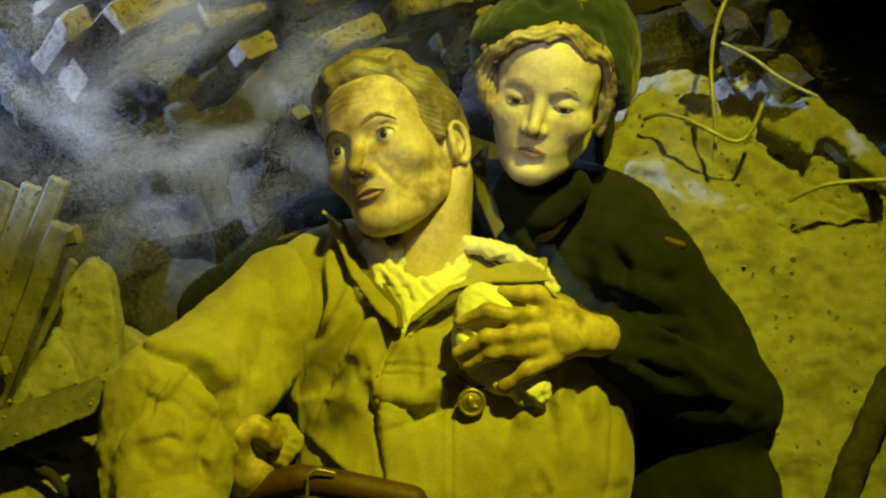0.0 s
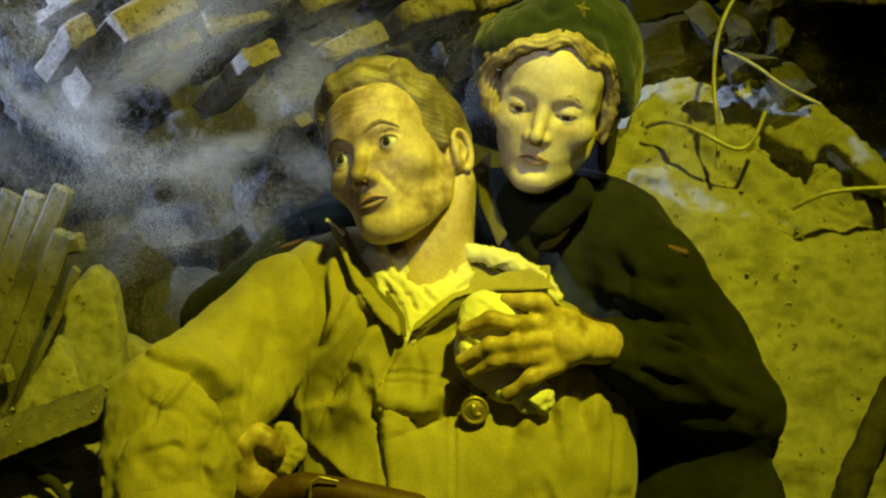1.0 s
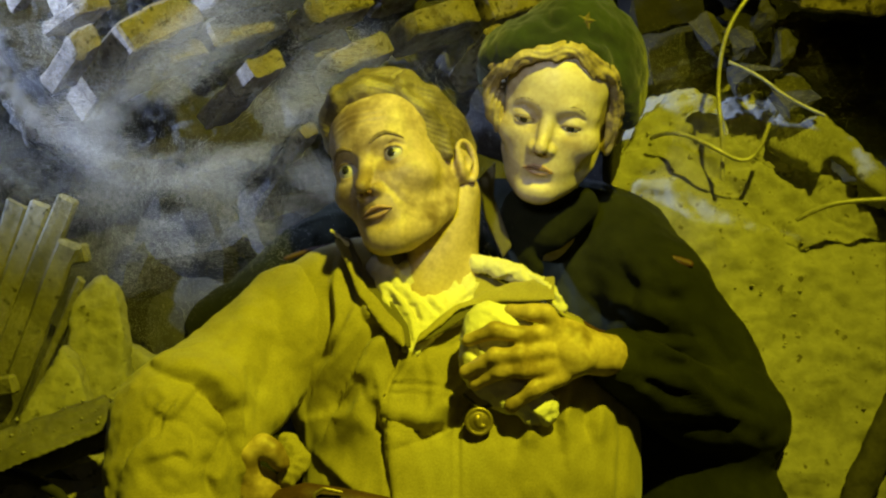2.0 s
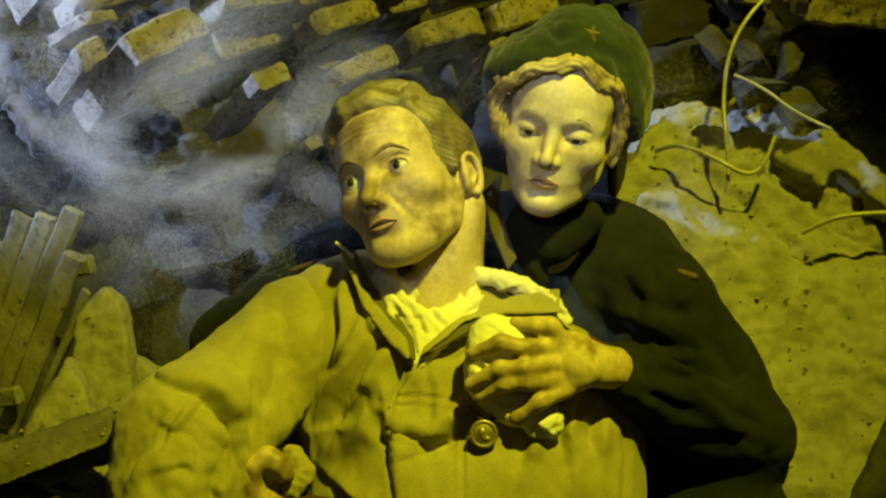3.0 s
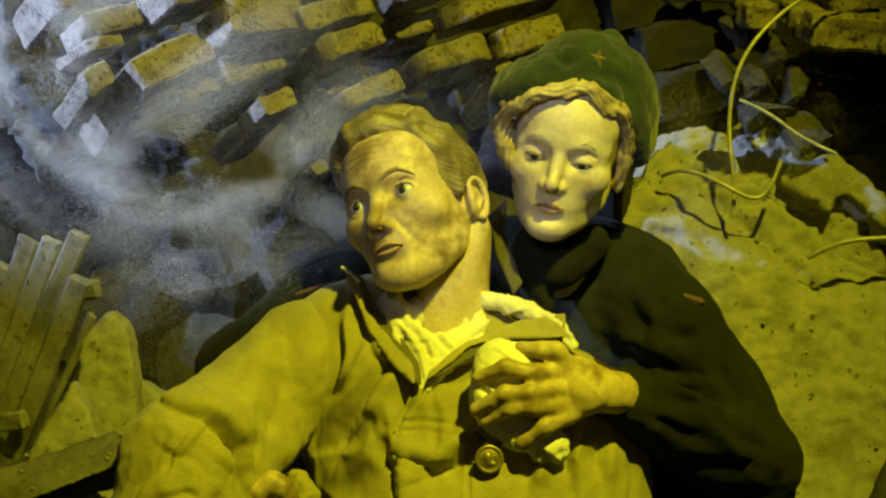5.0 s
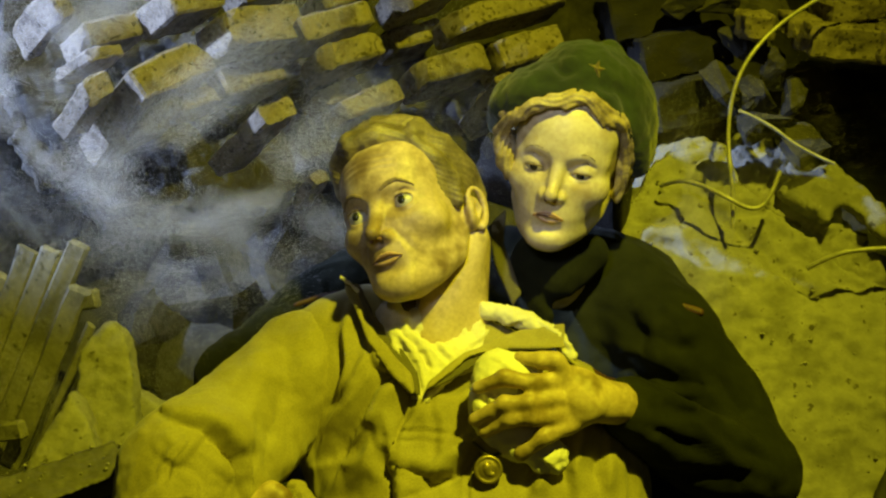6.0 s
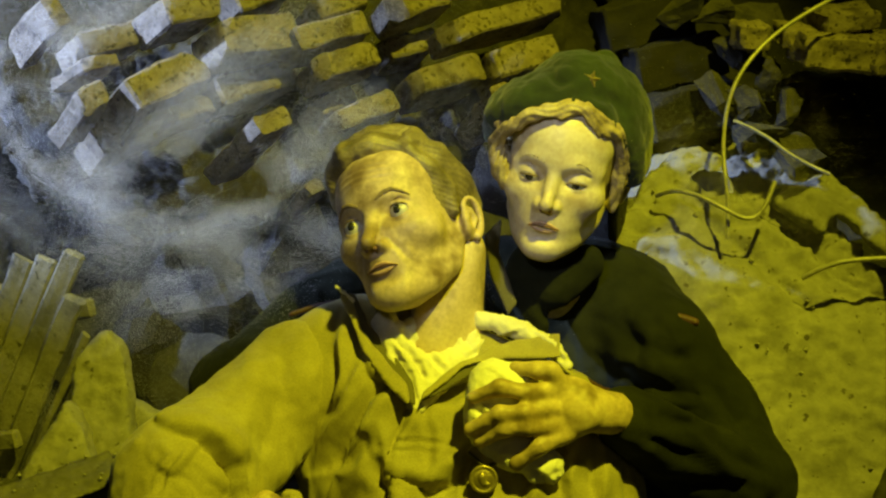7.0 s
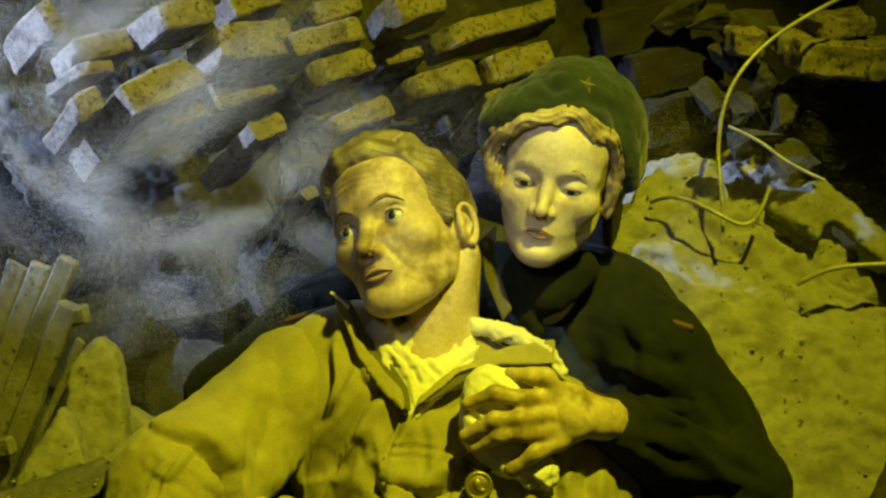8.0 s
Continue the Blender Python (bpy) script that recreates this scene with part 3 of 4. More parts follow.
def kneeling_woman():
    h = Heap()
    head(h, WOMAN_HEAD, SKIN_PALE, 0.84, (-0.05, -0.5), 0.9, 0.0, 0.001, 0.55, 0.82)
    locks = [limb([(0.0881, 0.1777, -0.08), (0.0824, 0.2066, -0.06), (0.0986, 0.2228, -0.03), (0.1274, 0.2377, -0.008), (0.16, 0.245, -0.002)], [0.007, 0.009, 0.01, 0.01, 0.01], k=0.006),
             limb([(0.0918, 0.2303, -0.055), (0.1285, 0.2509, -0.025), (0.1769, 0.2578, -0.016)], [0.01, 0.012, 0.012], k=0.006),
             limb([(0.1718, 0.2497, -0.002), (0.2073, 0.2453, -0.004), (0.2376, 0.2222, -0.022), (0.2617, 0.2044, -0.05)], [0.009, 0.01, 0.01, 0.009], k=0.006),
             limb([(0.1809, 0.2594, -0.016), (0.2263, 0.2425, -0.02), (0.2595, 0.2135, -0.045), (0.2681, 0.1735, -0.075)], [0.012, 0.013, 0.012, 0.011], k=0.006),
             limb([(0.1363, 0.24, 0.0), (0.1714, 0.2367, 0.002), (0.1914, 0.245, -0.002)], [0.004, 0.006, 0.005], k=0.006),
             limb([(0.207, 0.2325, -0.002), (0.2254, 0.2147, -0.012), (0.2528, 0.2135, -0.03)], [0.005, 0.008, 0.007], k=0.006),
             limb([(0.261, 0.1893, -0.07), (0.2618, 0.1502, -0.09), (0.2543, 0.1161, -0.11)], [0.011, 0.012, 0.007], k=0.006),
             limb([(0.084, 0.2066, -0.06), (0.0874, 0.1788, -0.065), (0.096, 0.1488, -0.075)], [0.011, 0.015, 0.01], k=0.006),
             ball((0.1845, 0.2144, -0.1900), (0.088, 0.09, 0.09), k=0.01), ball((0.172, 0.1506, 0.0300), (0.068, 0.074, 0.09), k=0.01, cut=True)]
    V, Q = melt(locks, 0.0028)
    N = normals(V, Q)
    ring = np.hypot(V[:, 0] - 0.165, V[:, 1] - 0.16)
    V = V + N * (0.0014 * np.sin((ring + 0.006 * np.sin(V[:, 0] * 90)) * 2 * math.pi / 0.008))[:, None]
    V = rough(V, N, 0.03, 0.003, 8, 2, (0.6, 1, 1))
    h.add(V, Q, HAIR_FAIR)
    V, Q = melt([limb([(0.1701, 0.0770, -0.1700), (0.1784, 0.0009, -0.2200)], [0.046, 0.055])], 0.004)
    h.add(V, Q, SKIN_PALE)
    coat = [limb([(0.1041, -0.0170, -0.3000), (0.1921, 0.0009, -0.2800), (0.2773, -0.0342, -0.2500), (0.3355, -0.0935, -0.2000)], [0.085, 0.085, 0.085, 0.082]),
            limb([(0.3312, -0.0935, -0.2000), (0.4037, -0.1819, -0.1300), (0.4467, -0.2724, -0.0600)], [0.08, 0.068, 0.056], k=0.03),
            limb([(0.4427, -0.2764, -0.0600), (0.3462, -0.2359, 0.0100), (0.2466, -0.1721, 0.0900)], [0.058, 0.056, 0.042], k=0.03),
            ball((0.2476, -0.1785, -0.3000), (0.2, 0.25, 0.12), k=0.04),
            limb([(0.3429, -0.3282, -0.2200), (0.3722, -0.4332, -0.1400)], [0.15, 0.16], k=0.04),
            limb([(0.0861, 0.0009, -0.3000), (-0.0744, 0.0080, -0.2500), (-0.1922, -0.0575, -0.1700), (-0.2982, -0.1504, -0.1100)], [0.08, 0.07, 0.062, 0.055], k=0.03),
            limb([(-0.2982, -0.1504, -0.1300), (-0.2683, -0.2488, 0.0000), (-0.2364, -0.3079, 0.0700)], [0.055, 0.05, 0.042], k=0.03),
            limb([(0.1363, 0.0474, -0.1700), (0.1230, 0.0008, -0.1600), (0.1469, -0.0659, -0.1400)], [0.02, 0.024, 0.02], k=0.015),
            limb([(0.1314, 0.0219, -0.1600), (0.1699, 0.0008, -0.1350), (0.2199, 0.0345, -0.1600)], [0.03, 0.034, 0.03], k=0.02)]
    deep = [([(0.2621, -0.1279), (0.3323, -0.1490), (0.4025, -0.1552)], 0.012, 0.0075), ([(0.3011, -0.0811), (0.3479, -0.1022), (0.3869, -0.1006)], 0.012, 0.0066), ([(0.3050, -0.1771), (0.3440, -0.1802), (0.3791, -0.1677)], 0.008, 0.004),
            ([(0.2933, -0.2605), (0.3557, -0.2683), (0.4259, -0.2761)], 0.012, 0.0066), ([(0.2699, -0.0460), (0.2933, -0.0850), (0.2855, -0.1240)], 0.012, 0.0075), ([(0.3713, -0.2020), (0.4103, -0.2332), (0.4571, -0.2566)], 0.010, 0.0056),
            ([(0.2699, -0.1942), (0.3089, -0.2137), (0.3635, -0.2293)], 0.008, 0.004), ([(0.3869, -0.1318), (0.4181, -0.1864), (0.4493, -0.2332)], 0.010, 0.0056)]
    rolls = [([(0.2273, -0.0942), (0.284, -0.1143), (0.3487, -0.1547)], 0.0176, 0.0064),
        ([(0.2476, -0.0456), (0.3002, -0.082), (0.3447, -0.1345)], 0.0176, 0.0056),
        ([(0.2758, -0.1548), (0.3244, -0.1725), (0.381, -0.2112)], 0.0154, 0.0056),
        ([(0.2839, -0.1992), (0.3324, -0.2209), (0.389, -0.2434)], 0.0154, 0.0048),
        ([(0.1868, -0.0335), (0.2111, -0.0902), (0.2191, -0.1468)], 0.0176, 0.0056),
        ([(0.3003, -0.0172), (0.3408, -0.0657), (0.3731, -0.1223)], 0.0176, 0.0048),
        ([(0.1219, -0.0174), (0.1463, -0.0579), (0.1868, -0.074)], 0.0176, 0.0056),
        ([(0.2514, -0.2436), (0.2676, -0.2759), (0.2716, -0.3097)], 0.0176, 0.0064)]
    cloth(h, coat, 0.005, COAT, deep, 0.003, 0.08, 9, drapes=rolls)
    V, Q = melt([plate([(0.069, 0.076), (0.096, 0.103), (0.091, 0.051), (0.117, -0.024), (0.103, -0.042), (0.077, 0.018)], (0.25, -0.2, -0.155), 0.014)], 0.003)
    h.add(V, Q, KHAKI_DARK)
    for pts, r in (([(-0.2097, -0.0402, -0.07), (-0.1739, -0.0281, -0.075), (-0.1326, -0.0207, -0.06)], 0.0045), ([(0.1987, -0.1273, 0.0100), (0.2224, -0.1407, 0.0400), (0.2416, -0.1438, 0.0700)], 0.007),
                   ([(0.3217, -0.0245, -0.1650), (0.3514, -0.0426, -0.1400), (0.3788, -0.0515, -0.1300)], 0.007)):
        V, Q = melt([limb(pts, [r] * 3)], 0.003)
        h.add(V, Q, PIPING)
    hand(h, [(0.2490, -0.1682, 0.1000), (0.2170, -0.1620, 0.1200), (0.1826, -0.1557, 0.1350)],
         [((0.1641, -0.1481, 0.1380), (0.038, 0.034, 0.016), (0, -15, -8)), ((0.1569, -0.1699, 0.1380), (0.04, 0.026, 0.015), (0, -15, 12))],
         [[(0.1450, -0.1328, 0.1500), (0.1117, -0.1339, 0.1640), (0.0794, -0.1267, 0.1650), (0.0462, -0.1407, 0.1500)], [(0.1447, -0.1541, 0.1540), (0.1113, -0.1577, 0.1700), (0.0792, -0.1599, 0.1700), (0.0418, -0.1811, 0.1500)],
          [(0.1485, -0.1759, 0.1520), (0.1150, -0.1765, 0.1680), (0.0865, -0.1781, 0.1660), (0.0549, -0.1972, 0.1480)], [(0.1632, -0.1885, 0.1480), (0.1299, -0.2017, 0.1600), (0.1018, -0.2246, 0.1480)],
          [(0.1635, -0.1331, 0.1450), (0.1446, -0.1058, 0.1550), (0.1270, -0.1061, 0.1500), (0.1002, -0.1038, 0.1380)]], SKIN)
    hand(h, [(-0.2327, -0.3698, 0.1000), (-0.2288, -0.3512, 0.1200), (-0.2290, -0.3348, 0.1300)], [((-0.2232, -0.3384, 0.1300), (0.022, 0.022, 0.014), (0, 0, 0))],
         [[(-0.2278, -0.3330, 0.1400), (-0.2362, -0.3084, 0.1480), (-0.2331, -0.2857, 0.1550), (-0.2173, -0.2742, 0.1550)], [(-0.2173, -0.2742, 0.1550), (-0.2044, -0.2814, 0.1550), (-0.1948, -0.2965, 0.1500)]], SKIN, 0.0135)
    return h.link("mannequin", label="kneeling female mannequin in a dark green wool coat", category="mannequin")


def beret():
    h = Heap()
    felt = [limb([(0.0794, 0.2224, -0.1200), (0.0856, 0.2390, -0.0700), (0.1272, 0.2583, -0.0250), (0.1776, 0.2633, -0.0150), (0.2298, 0.2440, -0.0250), (0.2716, 0.2057, -0.0600), (0.2834, 0.1605, -0.1000)],
                 [0.012, 0.013, 0.014, 0.014, 0.014, 0.014, 0.012]),
            ball((0.1514, 0.2683, -0.1100), (0.083, 0.043, 0.098), (0, 0, 16), k=0.03), ball((0.2199, 0.2820, -0.1200), (0.075, 0.056, 0.1), (0, 0, -25), k=0.03),
            ball((0.2704, 0.2345, -0.1400), (0.042, 0.085, 0.09), (0, 0, 10), k=0.03), ball((0.2487, 0.3305, -0.1400), (0.016, 0.018, 0.03), k=0.02), ball((0.2015, 0.3121, -0.1000), (0.04, 0.02, 0.05), k=0.02)]
    cloth(h, felt, 0.004, FELT, [([(0.1217, 0.2699), (0.1685, 0.2754), (0.2153, 0.2660)], 0.010, 0.004), ([(0.2114, 0.2738), (0.2465, 0.2582), (0.2660, 0.2192)], 0.01, 0.006),
                                 ([(0.1568, 0.2972), (0.1685, 0.2855), (0.1958, 0.2894)], 0.008, 0.006)], 0.004, 0.06, 10)
    ob = h.link("beret", label="dark green felt beret with a star badge", category="beret")
    c = Vector((0.2153, 0.2900, -0.0150))
    V, F = [], []
    for k in range(10):
        r = 0.0135 if k % 2 == 0 else 0.0058
        V.append((c.x + r * math.sin(k * math.pi / 5 + 0.3), c.y + r * math.cos(k * math.pi / 5 + 0.3), c.z))
    V += [(c.x, c.y, c.z + 0.005), (c.x, c.y, c.z - 0.008)]
    for k in range(10):
        F += [(k, 10, (k + 1) % 10), ((k + 1) % 10, 11, k)]
    link("star_badge", V, F, [BRONZE], parent=ob, smooth=False, label="small metal star badge")
    return ob


def gauze():
    h = Heap()
    wad = [ball((0.0736, -0.1268, 0.1320), (0.032, 0.034, 0.022)), ball((0.0993, -0.1343, 0.1280), (0.035, 0.028, 0.02), k=0.02), ball((0.0590, -0.1632, 0.1320), (0.024, 0.036, 0.018), k=0.02),
           ball((0.0883, -0.1818, 0.1280), (0.04, 0.05, 0.018), k=0.02), ball((0.1065, -0.2144, 0.1300), (0.032, 0.02, 0.018), k=0.015), ball((0.1393, -0.2305, 0.1300), (0.026, 0.022, 0.02), k=0.015)]
    cloth(h, wad, 0.003, GAUZE, [([(0.0515, -0.1552), (0.0671, -0.1708), (0.0593, -0.1942)], 0.004, 0.005), ([(0.1217, -0.2332), (0.1373, -0.2488), (0.1451, -0.2644)], 0.005, 0.006),
                                 ([(0.0749, -0.1162), (0.0905, -0.1279), (0.1295, -0.1435)], 0.005, 0.003)], 0.003, 0.03, 11)
    return h.link("cloth_wad", label="crumpled white gauze pad pressed on the jacket", category="cloth")


def medal():
    base = new("medal")
    base.matrix_world = SET
    tagged(base, "round bronze medal on a ribbon bar, pinned to the jacket", "medal")
    c = Vector((0.0595, -0.2462, 0.1380))
    V, F, rings = [], [], [(0.0, 0.004), (0.012, 0.004), (0.0135, 0.003), (0.015, 0.0045), (0.0175, 0.0045), (0.0185, 0.003), (0.0185, -0.003), (0.0, -0.003)]
    for r, z in rings:
        for j in range(28):
            V.append((c.x + r * math.cos(j * math.pi / 14), c.y + r * math.sin(j * math.pi / 14), c.z + z))
    for i in range(len(rings) - 1):
        for j in range(28):
            k = (j + 1) % 28
            F.append((i * 28 + j, (i + 1) * 28 + j, (i + 1) * 28 + k, i * 28 + k))
    link("disc", V, F, [BRONZE], parent=base)
    V, Q = melt([ball((c.x - 0.002, c.y + 0.002, c.z + 0.003), (0.006, 0.008, 0.004)), ball((c.x + 0.003, c.y - 0.006, c.z + 0.003), (0.007, 0.004, 0.003), k=0.003)], 0.0015)
    link("relief", V, Q, [BRONZE], parent=base)
    V, Q = melt([limb([(0.0407, -0.2124, 0.1350), (0.0595, -0.2295, 0.1380), (0.0844, -0.2233, 0.1350)], [0.003, 0.003, 0.003])], 0.002)
    link("ribbon_edge", V, Q, [KHAKI_DARK], parent=base)
    V, Q = melt([plate([(0.039, -0.209), (0.061, -0.228), (0.083, -0.222), (0.074, -0.207), (0.055, -0.200)], (0, -0.2, 0.09), 0.008)], 0.002)
    link("ribbon", V, Q, [KHAKI], parent=base)
    return base


seated_man()
kneeling_woman()
beret()
gauze()
medal()


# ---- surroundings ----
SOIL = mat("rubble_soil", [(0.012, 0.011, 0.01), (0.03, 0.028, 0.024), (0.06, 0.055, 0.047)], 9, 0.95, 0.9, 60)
CONCRETE = mat("dusty_concrete", [(0.13, 0.122, 0.1), (0.22, 0.208, 0.175), (0.18, 0.17, 0.14)], 9, 0.95, 1.0, 60, spots=((0.07, 0.062, 0.046), 60, 0.64))
BRICK = mat("dusty_brick", [(0.055, 0.042, 0.03), (0.19, 0.158, 0.118), (0.12, 0.096, 0.07)], 14, 0.95, 1.0, 80, spots=((0.05, 0.04, 0.03), 110, 0.57))
# Mortar coloured dark so that open joints and gaps read as shadow.
MORTAR = mat("shaded_mortar", [(0.015, 0.014, 0.012), (0.045, 0.04, 0.034)], 14, 0.95, 0.8, 90)
STONE = mat("rubble_stone", [(0.14, 0.13, 0.11), (0.24, 0.225, 0.19), (0.19, 0.18, 0.15)], 10, 0.95, 1.0, 75, spots=((0.07, 0.064, 0.05), 60, 0.63))
WOOD = mat("dusty_board", [(0.10, 0.092, 0.07), (0.2, 0.184, 0.145), (0.15, 0.138, 0.108)], 10, 0.9, 0.7, 90, spots=((0.05, 0.045, 0.035), 60, 0.62))
STEEL = mat("dusty_steel", [(0.06, 0.055, 0.045), (0.13, 0.12, 0.1)], 12, 0.7, 0.4, 140)
WIRE = mat("bare_wire", [(0.20, 0.19, 0.16), (0.36, 0.34, 0.28)], 40, 0.5, 0.3, 200, metal=0.3)
# Darker copy of the stone: weak light at upper right put into its colour.
DIM_STONE = mat("dim_stone", [(0.012, 0.011, 0.009), (0.045, 0.04, 0.033), (0.026, 0.023, 0.019)], 12, 0.95, 0.8, 100)
# Near-black brick: the deep shade over the remnant put into the colour.
SHADED_MASONRY = mat("shaded_masonry", [(0.006, 0.005, 0.004), (0.015, 0.012, 0.009)], 14, 0.9, 0.7, 130)
BLACK = mat("black_paint", [(0.012, 0.012, 0.012), (0.02, 0.02, 0.02)], 3, 0.9, 0.1, 80)


def slab(name, outline, thick, h, material, grain, size, seed, holes=(), folds=(), parent=None, **tags):
    poly, plane = outline
    prims = [plate(poly, plane, thick)] + [ball(c, r, k=0.01, cut=True) for c, r in holes]
    V, Q = melt(prims, h)
    N = normals(V, Q)
    for line, width, depth in folds:
        V = fold(V, N, line, width, depth, 0.3)
    V = rough(V, N, size, grain, seed, 4)
    V = rough(V, N, size * 0.2, grain * 0.36, seed + 5, 3)
    return link(name, V, Q, [material], parent=parent, **tags)


def room():
    def box(name, lo, hi, **tags):
        bm = bmesh.new()
        bmesh.ops.create_cube(bm, size=1.0)
        for v in bm.verts:
            v.co = Vector([(lo[i] + hi[i]) / 2 + v.co[i] * (hi[i] - lo[i]) for i in range(3)])
        me = bpy.data.meshes.new(name)
        bm.to_mesh(me)
        bm.free()
        me.materials.append(BLACK)
        return tagged(new(name, me), kind="structure", **tags)
    box("floor", (-3.6, -2.6, -0.1), (3.6, 4.6, 0.0), label="black painted floor of the museum hall")
    box("ceiling", (-3.6, -2.6, 3.6), (3.6, 4.6, 3.7), label="black painted ceiling over the scene")
    box("wall_north", (-3.6, 4.5, 0.0), (3.6, 4.6, 3.6), label="black painted wall behind the heap")
    box("wall_south", (-3.6, -2.6, 0.0), (3.6, -2.5, 3.6), label="black painted wall of the hall")
    box("wall_west", (-3.6, -2.5, 0.0), (-3.5, 4.5, 3.6), label="black painted wall of the hall")
    box("wall_east", (3.5, -2.5, 0.0), (3.6, 4.5, 3.6), label="black painted wall of the hall")


def heap_ground():
    """The heap that carries everything: low in front, rising to the back."""
    nx, ny = 130, 110
    V, F = [], []
    for j in range(ny):
        for i in range(nx):
            x, y = -2.6 + 5.2 * i / (nx - 1), -0.2 + 4.4 * j / (ny - 1)
            rise = 0.42 + 0.38 * max(0.0, min(1.0, (y - 1.85) / 0.8))
            front = max(0.0, min(1.0, (y - 0.75) / 0.8))
            edge = max(0.0, min(1.0, (2.6 - abs(x)) / 0.8))
            z = rise * front * front * (3 - 2 * front) * edge
            z += 0.05 * front * edge * noise.fractal(Vector((x * 3.5, y * 3.5, 2.0)), 0.7, 2.1, 5)
            V.append((x, y, max(z, 0.004)))
    for j in range(ny - 1):
        for i in range(nx - 1):
            a = j * nx + i
            F.append((a, a + 1, a + nx + 1, a + nx))
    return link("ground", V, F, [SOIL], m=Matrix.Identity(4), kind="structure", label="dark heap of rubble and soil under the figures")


def brick_mesh(seed, l, hgt, dep, wear=0.004, chip=0):
    rnd = random.Random(seed)
    bm = bmesh.new()
    bmesh.ops.create_cube(bm, size=1.0)
    for v in bm.verts:
        v.co = Vector((v.co.x * l, v.co.y * hgt, v.co.z * dep))
    bmesh.ops.bevel(bm, geom=bm.edges[:], offset=0.004, segments=1, affect="EDGES")
    bmesh.ops.subdivide_edges(bm, edges=[e for e in bm.edges if e.calc_length() > 0.02], cuts=7, use_grid_fill=True)
    o = Vector((rnd.uniform(0, 50), rnd.uniform(0, 50), 0))
    bm.normal_update()
    for v in bm.verts:
        d = noise.fractal(v.co * 24 + o, 0.7, 2.2, 4) * wear
        v.co += v.normal * d
    for _ in range(chip):
        c = Vector((rnd.choice((-1, 1)) * l / 2, rnd.choice((-1, 1)) * hgt / 2, dep / 2 * rnd.choice((1, 1, -1))))
        n = (c.normalized() + Vector((rnd.uniform(-.4, .4), rnd.uniform(-.4, .4), rnd.uniform(-.4, .4)))).normalized()
        lim = c.dot(n) - rnd.uniform(0.006, 0.02)
        for v in bm.verts:
            e = v.co.dot(n) - lim
            if e > 0:
                v.co -= n * e * 0.9
    me = bpy.data.meshes.new("brick")
    bm.to_mesh(me)
    bm.free()
    me.materials.append(BRICK)
    me.polygons.foreach_set("use_smooth", np.ones(len(me.polygons), dtype=bool))
    me.set_sharp_from_angle(angle=radians(32))
    return me


def brick(wall, seed, spot, l, hgt, dep, tilt, lean, yaw, chip=1):
    ob = new("brick", brick_mesh(seed, l, hgt, dep, 0.0085, chip + 1))
    ob.parent = wall
    ob.matrix_basis = Matrix.Translation(spot) @ pose(0, 0, 0, 0, 0, tilt) @ pose(0, 0, 0, lean) @ pose(0, 0, 0, 0, yaw, 0)
    return ob


